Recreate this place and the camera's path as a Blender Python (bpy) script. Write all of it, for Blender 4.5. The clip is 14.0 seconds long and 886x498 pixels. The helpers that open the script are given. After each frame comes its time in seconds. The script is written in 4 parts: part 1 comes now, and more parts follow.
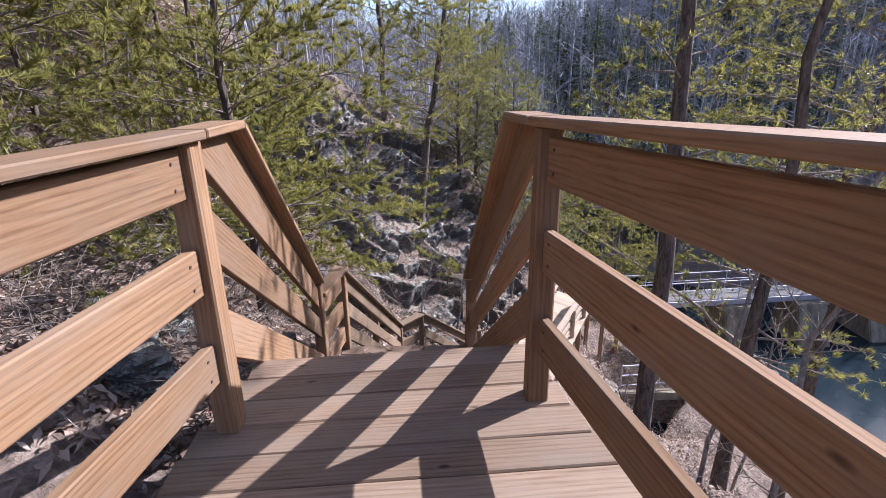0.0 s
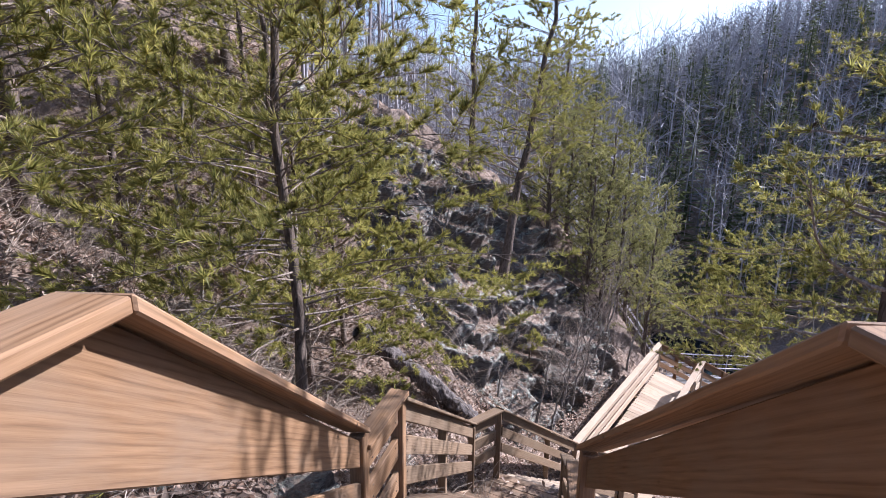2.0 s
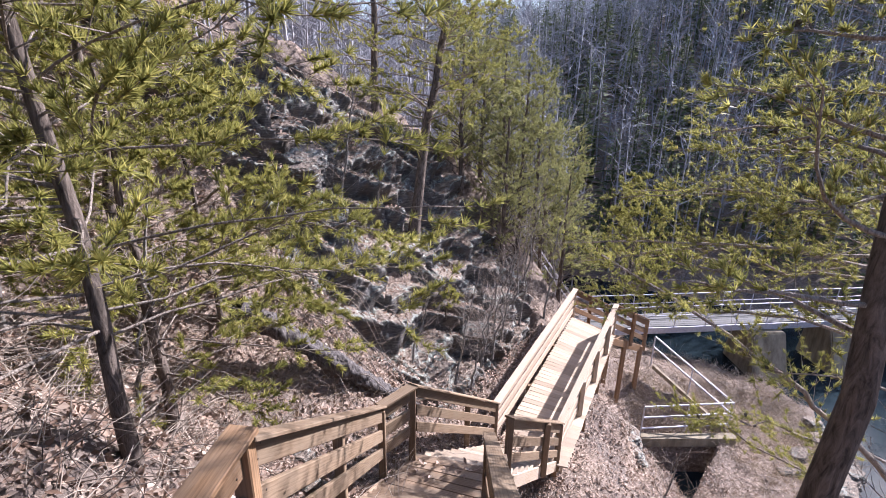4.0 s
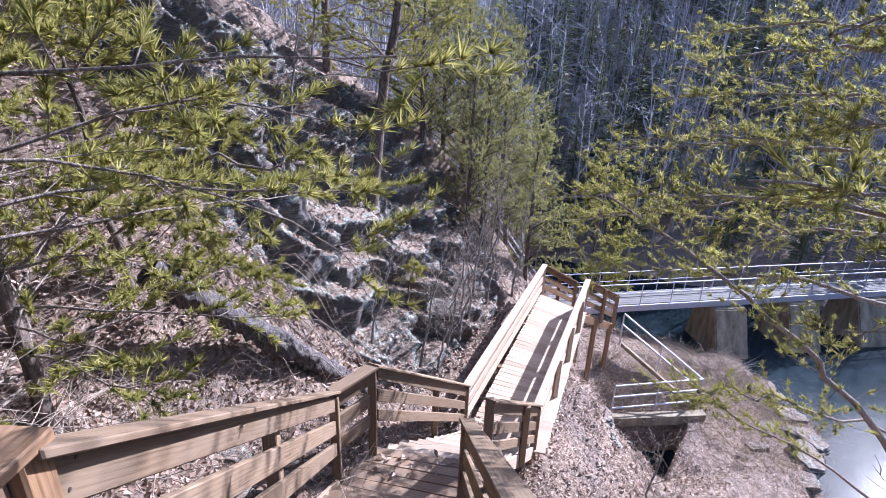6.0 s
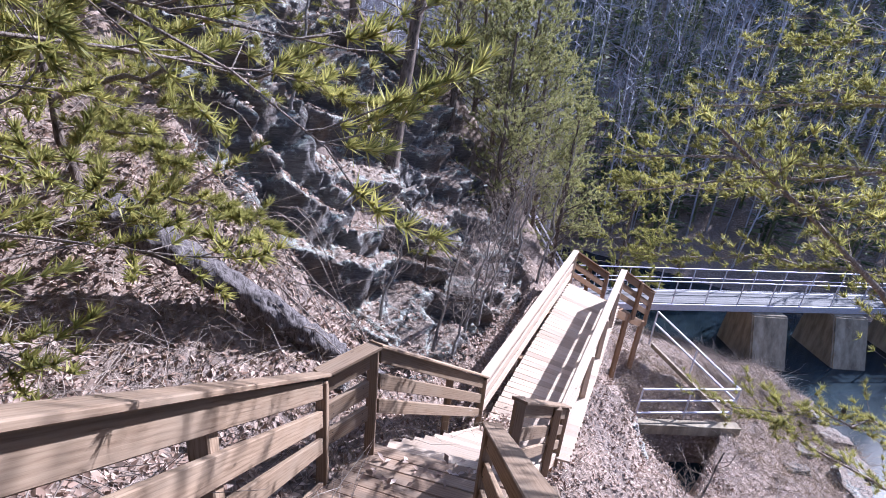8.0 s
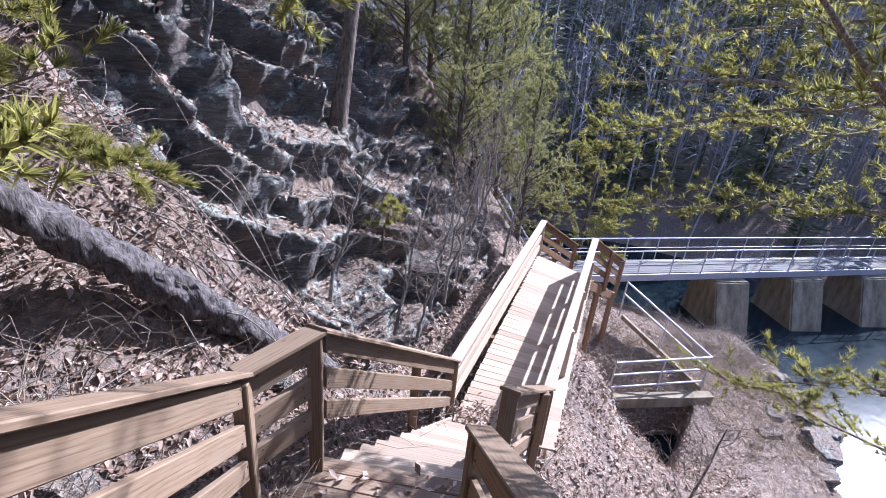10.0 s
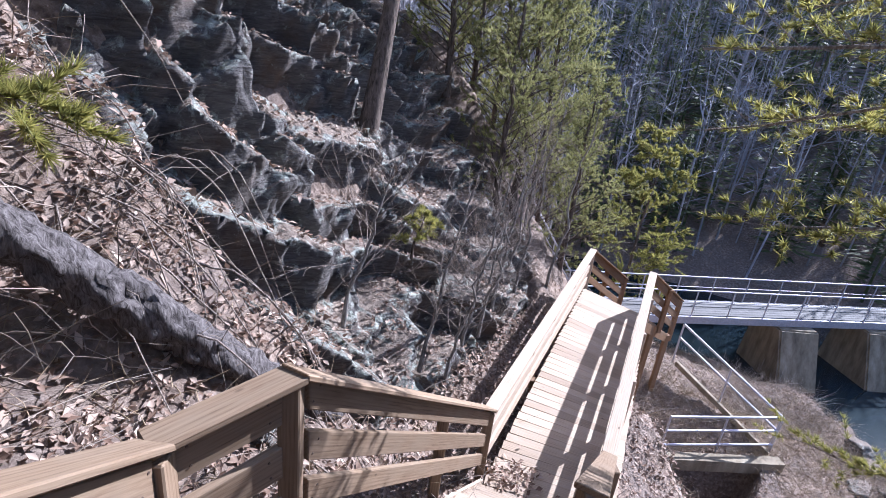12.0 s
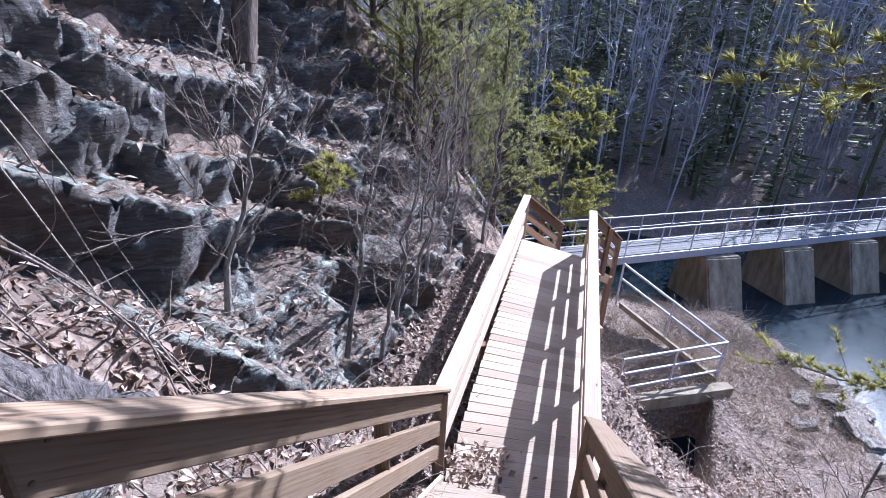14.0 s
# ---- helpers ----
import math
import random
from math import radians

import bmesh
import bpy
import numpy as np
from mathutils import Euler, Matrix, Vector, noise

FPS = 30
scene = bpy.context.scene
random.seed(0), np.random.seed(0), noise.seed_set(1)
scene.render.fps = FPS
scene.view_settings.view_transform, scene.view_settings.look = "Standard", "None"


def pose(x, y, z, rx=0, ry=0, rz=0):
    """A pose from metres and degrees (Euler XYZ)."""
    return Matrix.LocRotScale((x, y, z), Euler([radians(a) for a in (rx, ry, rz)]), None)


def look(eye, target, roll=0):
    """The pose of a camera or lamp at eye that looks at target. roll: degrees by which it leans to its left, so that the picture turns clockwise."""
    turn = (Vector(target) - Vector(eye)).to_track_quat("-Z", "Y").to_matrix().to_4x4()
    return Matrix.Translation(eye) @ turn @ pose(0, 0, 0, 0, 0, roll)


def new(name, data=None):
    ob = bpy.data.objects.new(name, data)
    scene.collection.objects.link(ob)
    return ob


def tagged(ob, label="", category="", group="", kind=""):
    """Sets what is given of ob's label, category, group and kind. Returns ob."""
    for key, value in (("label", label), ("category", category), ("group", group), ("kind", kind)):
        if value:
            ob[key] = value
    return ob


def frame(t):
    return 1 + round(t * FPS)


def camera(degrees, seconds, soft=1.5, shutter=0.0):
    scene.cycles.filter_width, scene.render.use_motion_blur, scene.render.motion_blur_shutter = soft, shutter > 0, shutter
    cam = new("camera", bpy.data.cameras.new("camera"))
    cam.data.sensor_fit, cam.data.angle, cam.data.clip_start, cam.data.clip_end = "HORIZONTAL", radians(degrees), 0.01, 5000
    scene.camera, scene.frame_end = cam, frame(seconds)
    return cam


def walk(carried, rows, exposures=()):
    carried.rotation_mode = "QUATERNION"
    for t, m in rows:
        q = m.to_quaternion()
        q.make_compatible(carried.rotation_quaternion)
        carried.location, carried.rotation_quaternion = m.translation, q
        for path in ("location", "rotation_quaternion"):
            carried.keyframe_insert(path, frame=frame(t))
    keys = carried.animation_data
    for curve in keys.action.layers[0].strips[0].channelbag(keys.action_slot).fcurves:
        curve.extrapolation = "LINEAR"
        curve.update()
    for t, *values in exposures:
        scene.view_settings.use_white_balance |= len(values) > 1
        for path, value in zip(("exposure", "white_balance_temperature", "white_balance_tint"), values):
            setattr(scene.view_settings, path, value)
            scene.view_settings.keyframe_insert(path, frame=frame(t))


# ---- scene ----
cam = camera(83.6, 14.0, soft=0.9)
UNIT = 0.82      # metres to one unit of the plan below
METRES, EYE, TILT, LEAN, TURN = 10.0 * UNIT, 1.25 * UNIT, -19.0, 0.0, 0.0
ROWS = [
    (2.0, -0.0144, 0.1442, 0.0638, 9.02, 4.75, -3.66),
    (2.5, -0.0086, 0.1752, 0.0744, 16.92, 4.3, -6.92),
    (3.0, -0.0135, 0.2139, 0.0768, 11.13, 3.21, -3.09),
    (3.5, -0.0068, 0.2542, 0.0798, 3.61, 0.4, -1.49),
    (6.0, -0.0145, 0.4214, 0.0294, -5.41, -1.87, -0.4),
    (6.5, -0.014, 0.4557, 0.0173, -4.56, -3.28, -3.65),
    (7.0, -0.0094, 0.4875, 0.0085, -4.34, -5.87, -2.9),
    (7.5, -0.0157, 0.5265, -0.0025, -4.38, -3.08, -2.69),
    (8.0, -0.0125, 0.5561, -0.0076, -3.13, -3.57, -4.52),
    (8.5, -0.0184, 0.5828, -0.0066, -7.31, -5.69, -1.3),
    (9.0, -0.0104, 0.611, -0.0212, -8.72, -5.32, -3.07),
    (11.5, -0.0005, 0.7731, -0.0556, -6.89, -4.37, -1.73),
    (12.0, 0.0039, 0.8039, -0.0632, -4.17, -2.08, -5.43),
    (12.5, 0.0025, 0.8421, -0.0707, -5.76, -1.31, -3.03),
    (13.0, 0.0102, 0.8744, -0.085, -5.71, -0.28, -5.05),
    (13.5, 0.0177, 0.908, -0.0965, -8.69, -4.88, 0.96),
    (14.0, 0.0261, 0.942, -0.1019, -12.97, -4.55, 1.41),
]
HEAD = [   # the lookout: seconds, eye, target, roll
    (0.0, (0.063, -0.09, 1.007), (0.056, 1.803, 0.364), -0.8),
    (0.5, (0.058, 0.185, 1.095), (0.185, 2.078, 0.461), 0.0),
    (1.0, (0.062, 0.523, 1.143), (0.113, 2.451, 0.615), 3.1),
    (1.5, (-0.025, 0.895, 1.101), (-0.137, 2.828, 0.598), 1.8),
]
walk(cam, [(t, look(eye, target, roll)) for t, eye, target, roll in HEAD] + [(t, pose(0, 0, EYE, TILT, LEAN, TURN) @ pose(METRES * x, METRES * y, METRES * z, 90 + pitch, roll, yaw)) for t, x, y, z, yaw, pitch, roll in ROWS],
     exposures=[(0.0, 1.26, 5550, 20), (1.5, 1.25, 5600, 20), (3.5, 1.45, 5750, 20), (6.0, 1.62, 5200, 22), (9.0, 1.62, 5150, 22), (11.5, 1.47, 5200, 18), (14.0, 1.55, 4950, 18)])

# ---- light ----
SUN_AZ, SUN_EL = radians(59), radians(35)      # measured from +y towards +x
world = bpy.data.worlds.new("world")
scene.world = world
world.use_nodes = True
wn = world.node_tree.nodes
sky = wn.new("ShaderNodeTexSky")
sky.sky_type = "NISHITA"
sky.sun_disc = False
sky.sun_elevation, sky.sun_rotation = SUN_EL, SUN_AZ
sky.air_density, sky.dust_density = 1.0, 1.5
wn["Background"].inputs["Strength"].default_value = 0.10
world.node_tree.links.new(sky.outputs[0], wn["Background"].inputs["Color"])
sun_data = bpy.data.lights.new("sun", "SUN")
sun_data.energy, sun_data.angle, sun_data.color = 5.0, radians(0.5), (1.0, 0.95, 0.88)
sun = new("sun", sun_data)
to_sun = Vector((math.sin(SUN_AZ) * math.cos(SUN_EL), math.cos(SUN_AZ) * math.cos(SUN_EL), math.sin(SUN_EL)))
sun.matrix_world = look(to_sun * 60, (0, 0, 0))


# ---- materials ----
class Mat:
    """A small node builder round one Principled material."""

    def __init__(self, name, rough=0.8, metal=0.0, spec=0.3):
        self.m = bpy.data.materials.new(name)
        self.m.use_nodes = True
        self.t = self.m.node_tree
        self.b = self.t.nodes["Principled BSDF"]
        self.b.inputs["Roughness"].default_value = rough
        self.b.inputs["Metallic"].default_value = metal
        self.b.inputs["Specular IOR Level"].default_value = spec
        self.tc = self.t.nodes.new("ShaderNodeTexCoord")
        self.oi = self.t.nodes.new("ShaderNodeObjectInfo")

    def link(self, a, b):
        self.t.links.new(a, b)

    def coord(self, scale, which="Object", by_object=False):
        mp = self.t.nodes.new("ShaderNodeMapping")
        mp.inputs["Scale"].default_value = scale
        self.link(self.tc.outputs[which], mp.inputs["Vector"])
        if by_object:
            mul = self.t.nodes.new("ShaderNodeMath")
            mul.operation = "MULTIPLY"
            mul.inputs[1].default_value = 5.0
            self.link(self.oi.outputs["Random"], mul.inputs[0])
            self.link(mul.outputs[0], mp.inputs["Location"])
        return mp.outputs[0]

    def noise(self, vec, scale, detail=5, rough=0.6, distortion=0.0):
        n = self.t.nodes.new("ShaderNodeTexNoise")
        n.inputs["Scale"].default_value = scale
        n.inputs["Detail"].default_value = detail
        n.inputs["Roughness"].default_value = rough
        n.inputs["Distortion"].default_value = distortion
        self.link(vec, n.inputs["Vector"])
        return n.outputs["Fac"]

    def ramp(self, fac, *stops):
        r = self.t.nodes.new("ShaderNodeValToRGB")
        el = r.color_ramp.elements
        el[0].position, el[0].color = stops[0][0], (*stops[0][1], 1)
        el[1].position, el[1].color = stops[-1][0], (*stops[-1][1], 1)
        for p, c in stops[1:-1]:
            e = el.new(p)
            e.color = (*c, 1)
        self.link(fac, r.inputs[0])
        return r.outputs[0]

    def mix(self, fac, a, b, mode="MIX"):
        n = self.t.nodes.new("ShaderNodeMix")
        n.data_type, n.blend_type = "RGBA", mode
        for v, sock in ((fac, n.inputs[0]), (a, n.inputs[6]), (b, n.inputs[7])):
            if isinstance(v, (int, float)):
                sock.default_value = v
            elif isinstance(v, tuple):
                sock.default_value = (*v, 1)
            else:
                self.link(v, sock)
        return n.outputs[2]

    def color(self, c):
        self.link(c, self.b.inputs["Base Color"])

    def bump(self, fac, strength=0.4, distance=0.01):
        b = self.t.nodes.new("ShaderNodeBump")
        b.inputs["Strength"].default_value, b.inputs["Distance"].default_value = strength, distance
        self.link(fac, b.inputs["Height"])
        self.link(b.outputs[0], self.b.inputs["Normal"])


def g3(v, k=1.0):
    return tuple(c * k for c in v)


def wood(name, dark, mid, light, grey):
    """Sawn pine: grain along local x, knots, weathering, each board its own tone."""
    m = Mat(name, 0.78, 0, 0.2)
    wave = m.t.nodes.new("ShaderNodeTexWave")
    wave.wave_type, wave.rings_direction = "RINGS", "X"
    for key, val in (("Scale", 17.0), ("Distortion", 6.5), ("Detail", 3.0), ("Detail Scale", 0.7), ("Detail Roughness", 0.5)):
        wave.inputs[key].default_value = val
    m.link(m.coord((0.16, 1, 1), by_object=True), wave.inputs["Vector"])
    fine = m.noise(m.coord((2, 60, 60), by_object=True), 1.6, 4, 0.6)
    late = m.ramp(wave.outputs["Fac"], (0.0, (0.28, 0.28, 0.28)), (0.28, (0.50, 0.50, 0.50)), (1.0, (0.62, 0.62, 0.62)))
    grain = m.mix(0.6, late, fine)
    c = m.ramp(grain, (0.26, dark), (0.44, mid), (0.66, light))
    vor = m.t.nodes.new("ShaderNodeTexVoronoi")
    vor.inputs["Scale"].default_value = 2.6
    m.link(m.coord((0.9, 2.2, 2.2), by_object=True), vor.inputs["Vector"])
    knot = m.ramp(vor.outputs["Distance"], (0.03, (1, 1, 1)), (0.085, (0, 0, 0)))
    c = m.mix(knot, c, g3(dark, 0.5))
    big = m.noise(m.coord((1.5, 4, 4), by_object=True), 1.3, 4, 0.65)
    c = m.mix(m.ramp(big, (0.42, (0, 0, 0)), (0.7, (0.75, 0.75, 0.75))), c, grey)
    tone = m.ramp(m.oi.outputs["Random"], (0.0, (0.72, 0.70, 0.68)), (1.0, (1.12, 1.1, 1.08)))
    c = m.mix(1.0, c, tone, "MULTIPLY")
    m.color(c)
    m.bump(grain, 0.35, 0.004)
    return m.m


WOOD = wood("treated_pine", (0.115, 0.061, 0.031), (0.208, 0.122, 0.064), (0.31, 0.19, 0.105), (0.24, 0.172, 0.118))
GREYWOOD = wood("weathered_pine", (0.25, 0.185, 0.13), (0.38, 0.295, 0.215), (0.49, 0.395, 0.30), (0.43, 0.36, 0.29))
BRIDGEWOOD = wood("grey_planks", (0.085, 0.082, 0.08), (0.135, 0.13, 0.128), (0.19, 0.185, 0.18), (0.16, 0.157, 0.154))
TANWOOD = wood("faded_pine", (0.10, 0.063, 0.038), (0.20, 0.138, 0.088), (0.29, 0.212, 0.142), (0.25, 0.192, 0.135))
DECKWOOD = wood("deck_pine", (0.115, 0.072, 0.045), (0.215, 0.145, 0.095), (0.30, 0.215, 0.148), (0.25, 0.20, 0.15))


def bark(name, a, b, scale):
    m = Mat(name, 0.95, 0, 0.1)
    n = m.noise(m.coord((scale, scale, scale * 0.25), "Object"), 6, 6, 0.7, 0.6)
    c = m.ramp(n, (0.35, a), (0.65, b))
    m.color(c)
    m.bump(n, 0.9, 0.03)
    return m.m


PINEBARK = bark("pine_bark", (0.045, 0.036, 0.03), (0.19, 0.15, 0.125), 3)
GREYBARK = bark("grey_bark", (0.10, 0.09, 0.08), (0.34, 0.31, 0.28), 4)
LOGBARK = bark("dead_bark", (0.03, 0.025, 0.024), (0.19, 0.168, 0.16), 5)
TWIG = bark("twig_bark", (0.12, 0.09, 0.07), (0.40, 0.34, 0.29), 9)


def island(name, rough, *stops, trans=0.0):
    """A plain-leaf material whose tone changes from one leaf to the next."""
    m = Mat(name, rough, 0, 0.25)
    geo = m.t.nodes.new("ShaderNodeNewGeometry")
    c = m.ramp(geo.outputs["Random Per Island"], *stops)
    patch = m.noise(m.coord((1, 1, 1)), 0.9, 3)
    c = m.mix(m.ramp(patch, (0.35, (0, 0, 0)), (0.65, (0.45, 0.45, 0.45))), c, g3(stops[0][1], 0.7))
    m.color(c)
    if trans:
        tl = m.t.nodes.new("ShaderNodeBsdfTranslucent")
        mx = m.t.nodes.new("ShaderNodeMixShader")
        mx.inputs[0].default_value = trans
        m.link(c, tl.inputs["Color"])
        m.link(m.b.outputs[0], mx.inputs[1])
        m.link(tl.outputs[0], mx.inputs[2])
        m.link(mx.outputs[0], m.t.nodes["Material Output"].inputs["Surface"])
    return m.m


NEEDLE = island("pine_needles", 0.5, (0.0, (0.15, 0.155, 0.042)), (0.5, (0.36, 0.34, 0.088)), (1.0, (0.58, 0.51, 0.165)), trans=0.5)
CEDAR = island("cedar_needles", 0.6, (0.0, (0.15, 0.16, 0.06)), (0.5, (0.30, 0.295, 0.115)), (1.0, (0.50, 0.46, 0.20)), trans=0.6)
FARGREEN = island("far_evergreens", 0.7, (0.0, (0.06, 0.08, 0.035)), (0.5, (0.11, 0.13, 0.055)), (1.0, (0.18, 0.19, 0.085)), trans=0.3)
LEAF = island("dead_leaves", 0.75, (0.0, (0.15, 0.09, 0.062)), (0.5, (0.37, 0.265, 0.20)), (1.0, (0.60, 0.48, 0.39)), trans=0.2)
BRUSH = island("dry_brush", 0.9, (0.0, (0.13, 0.10, 0.08)), (0.5, (0.28, 0.225, 0.18)), (1.0, (0.46, 0.39, 0.32)))
STRAW = island("dry_grass", 0.85, (0.0, (0.22, 0.16, 0.10)), (0.5, (0.38, 0.29, 0.19)), (1.0, (0.52, 0.42, 0.29)), trans=0.25)
# Grey bark, lightened and blued: the valley's haze is put into the colour.
FARWOOD = island("far_bark_and_haze", 0.95, (0.0, (0.20, 0.195, 0.21)), (0.5, (0.31, 0.305, 0.325)), (1.0, (0.45, 0.44, 0.465)))


def soil():
    m = Mat("forest_floor", 0.95, 0, 0.1)
    v = m.coord((1, 1, 1))
    a = m.noise(v, 9, 8, 0.7)
    b = m.noise(v, 0.8, 4, 0.6)
    c = m.ramp(a, (0.3, (0.08, 0.058, 0.046)), (0.5, (0.235, 0.175, 0.135)), (0.7, (0.46, 0.365, 0.30)))
    c = m.mix(m.ramp(b, (0.4, (0, 0, 0)), (0.65, (0.7, 0.7, 0.7))), c, (0.16, 0.13, 0.115))
    m.color(c)
    m.bump(a, 1.0, 0.06)
    return m.m


def stone(name):
    """Dark bedded schist; pale green-grey lichen thickest on the ledges, brown stains on the faces."""
    m = Mat(name, 0.9, 0, 0.2)
    v = m.coord((1, 1, 1))
    a = m.noise(v, 6, 9, 0.72, 0.5)
    beds = m.noise(m.coord((1.2, 1.2, 9.0)), 2.2, 8, 0.72, 0.9)
    c = m.ramp(beds, (0.30, (0.050, 0.045, 0.044)), (0.48, (0.118, 0.108, 0.104)), (0.60, (0.17, 0.155, 0.145)), (0.74, (0.27, 0.25, 0.235)))
    rust = m.noise(v, 1.1, 4, 0.6)
    c = m.mix(m.ramp(rust, (0.50, (0, 0, 0)), (0.66, (0.65, 0.65, 0.65))), c, (0.155, 0.105, 0.072))
    geo = m.t.nodes.new("ShaderNodeNewGeometry")
    xyz = m.t.nodes.new("ShaderNodeSeparateXYZ")
    m.link(geo.outputs["Normal"], xyz.inputs[0])
    top = m.ramp(xyz.outputs["Z"], (0.1, (0.0, 0.0, 0.0)), (0.9, (0.19, 0.19, 0.19)))
    lichen = m.mix(1.0, m.noise(v, 6.5, 10, 0.76, 0.4), top, "ADD")
    pale = m.ramp(a, (0.36, (0.21, 0.225, 0.19)), (0.62, (0.49, 0.51, 0.445)))
    c = m.mix(m.ramp(lichen, (0.57, (0, 0, 0)), (0.68, (0.85, 0.85, 0.85))), c, pale)
    dirt = m.mix(1.0, m.noise(v, 1.7, 6, 0.65), m.ramp(xyz.outputs["Z"], (0.55, (0, 0, 0)), (0.95, (0.32, 0.32, 0.32))), "ADD")
    c = m.mix(m.ramp(dirt, (0.66, (0, 0, 0)), (0.76, (0.9, 0.9, 0.9))), c, m.ramp(m.noise(v, 14, 7, 0.7), (0.35, (0.10, 0.07, 0.055)), (0.65, (0.36, 0.28, 0.22))))
    m.color(c)
    m.bump(m.mix(0.5, beds, m.noise(v, 24, 7, 0.72)), 1.0, 0.08)
    return m.m


def concrete():
    m = Mat("stained_concrete", 0.9, 0, 0.2)
    n = m.noise(m.coord((1, 1, 0.25)), 2.5, 7, 0.65)
    m.color(m.ramp(n, (0.3, (0.12, 0.095, 0.065)), (0.6, (0.30, 0.25, 0.175)), (0.8, (0.42, 0.37, 0.29))))
    m.bump(n, 0.4, 0.03)
    return m.m


def steel():
    m = Mat("galvanised_steel", 0.5, 0.4, 0.5)
    n = m.noise(m.coord((1, 1, 1)), 14, 4)
    m.color(m.ramp(n, (0.3, (0.40, 0.385, 0.42)), (0.7, (0.58, 0.555, 0.60))))
    return m.m


def river():
    m = Mat("river_water", 0.10, 0, 0.5)
    m.b.inputs["IOR"].default_value = 1.33
    v = m.coord((1, 1, 1))
    n = m.noise(v, 1.6, 5, 0.6, 0.4)
    m.color(m.ramp(m.noise(v, 0.3, 3), (0.4, (0.012, 0.020, 0.026)), (0.7, (0.022, 0.033, 0.038))))
    m.bump(n, 0.08, 0.04)
    return m.m


SOIL, ROCK, CONCRETE, STEEL, WATER = soil(), stone("lichened_rock"), concrete(), steel(), river()


# ---- building helpers ----
def thing(name, at, label, category, group="", kind=""):
    ob = new(name)
    ob.empty_display_size = 0.2
    ob.location = at
    return tagged(ob, label, category, group, kind)


def world_of(ob):
    m = ob.matrix_basis.copy()
    while ob.parent:
        ob = ob.parent
        m = ob.matrix_basis @ m
    return m


def put(name, mesh, material, parent=None, label="", m=Matrix()):
    """Links mesh at the world pose m, under parent."""
    if material and not mesh.materials:
        mesh.materials.append(material)
    ob = new(name, mesh)
    if parent:
        ob.parent = parent
        ob.matrix_basis = world_of(parent).inverted() @ m
    else:
        ob.matrix_basis = m
    if label:
        ob["label"] = label
    return ob


def part(name, bm, material, parent, label="", m=Matrix()):
    me = bpy.data.meshes.new(name)
    bm.to_mesh(me)
    bm.free()
    return put(name, me, material, parent, label, m)


def raw(name, verts, faces, material, parent=None, label="", smooth=False):
    me = bpy.data.meshes.new(name)
    me.from_pydata([tuple(v) for v in verts], [], [tuple(f) for f in faces])
    if smooth:
        me.polygons.foreach_set("use_smooth", [True] * len(me.polygons))
    me.update()
    return put(name, me, material, parent, label)


def arrays(name, v, f, material, parent=None, label="", smooth=False):
    """A mesh from numpy arrays of triangles or quads; large ones too."""
    v, f = np.asarray(v, dtype=np.float32), np.asarray(f, dtype=np.int32)
    me = bpy.data.meshes.new(name)
    me.vertices.add(len(v))
    me.vertices.foreach_set("co", v.ravel())
    k = f.shape[1]
    me.loops.add(f.size)
    me.loops.foreach_set("vertex_index", f.ravel())
    me.polygons.add(len(f))
    me.polygons.foreach_set("loop_start", np.arange(0, f.size, k, dtype=np.int32))
    if smooth:
        me.polygons.foreach_set("use_smooth", np.ones(len(f), dtype=bool))
    me.update(calc_edges=True)
    return put(name, me, material, parent, label)


def beam(name, p0, p1, w, h, material, parent, label="", chamfer=0.006, plumb=True, drop=0.0):
    """A sawn board from p0 to p1, w wide and h high, its ends cut plumb; local x runs along it."""
    p0, p1 = Vector(p0), Vector(p1)
    d = p1 - p0
    n = d.length
    x = d / n
    y = Vector((0, 0, 1)).cross(x)
    y = y.normalized() if y.length > 1e-4 else Vector((0, 1, 0))
    z = x.cross(y)
    m = Matrix((x, y, z)).transposed().to_4x4()
    m.translation = (p0 + p1) / 2 - Vector((0, 0, drop))
    tan = x.z / max(0.05, math.hypot(x.x, x.y)) if plumb and abs(x.z) < 0.95 else 0.0
    bm = bmesh.new()
    bmesh.ops.create_cube(bm, size=1)
    for v in bm.verts:
        zz = v.co.z * h
        v.co = (v.co.x * n + zz * tan, v.co.y * w, zz)
    if chamfer:
        bmesh.ops.bevel(bm, geom=bm.edges[:], offset=chamfer, segments=1, affect="EDGES")
    return part(name, bm, material, parent, label, m)


def tube(pts, radii, sides=6):
    """Vertices and triangles of a tapering tube along pts."""
    pts = np.asarray(pts, float)
    t = np.gradient(pts, axis=0)
    t /= np.linalg.norm(t, axis=1)[:, None] + 1e-9
    ref = np.where(np.abs(t[:, 2:3]) > 0.9, np.array([[1.0, 0, 0]]), np.array([[0, 0, 1.0]]))
    u = np.cross(t, ref)
    u /= np.linalg.norm(u, axis=1)[:, None] + 1e-9
    w = np.cross(t, u)
    a = np.linspace(0, 2 * np.pi, sides, endpoint=False)
    r = np.asarray(radii, float)[:, None, None]
    v = pts[:, None] + r * (np.cos(a)[None, :, None] * u[:, None] + np.sin(a)[None, :, None] * w[:, None])
    k = len(pts)
    i = np.arange(k - 1)[:, None] * sides
    j = np.arange(sides)[None]
    j2 = (j + 1) % sides
    q = np.stack([i + j, i + j2, i + sides + j2, i + sides + j], -1).reshape(-1, 4)
    tri = np.concatenate([q[:, [0, 1, 2]], q[:, [0, 2, 3]]])
    return v.reshape(-1, 3), tri


def join(pieces):
    vs, fs, n = [], [], 0
    for v, f in pieces:
        vs.append(v)
        fs.append(f + n)
        n += len(v)
    return np.concatenate(vs), np.concatenate(fs)


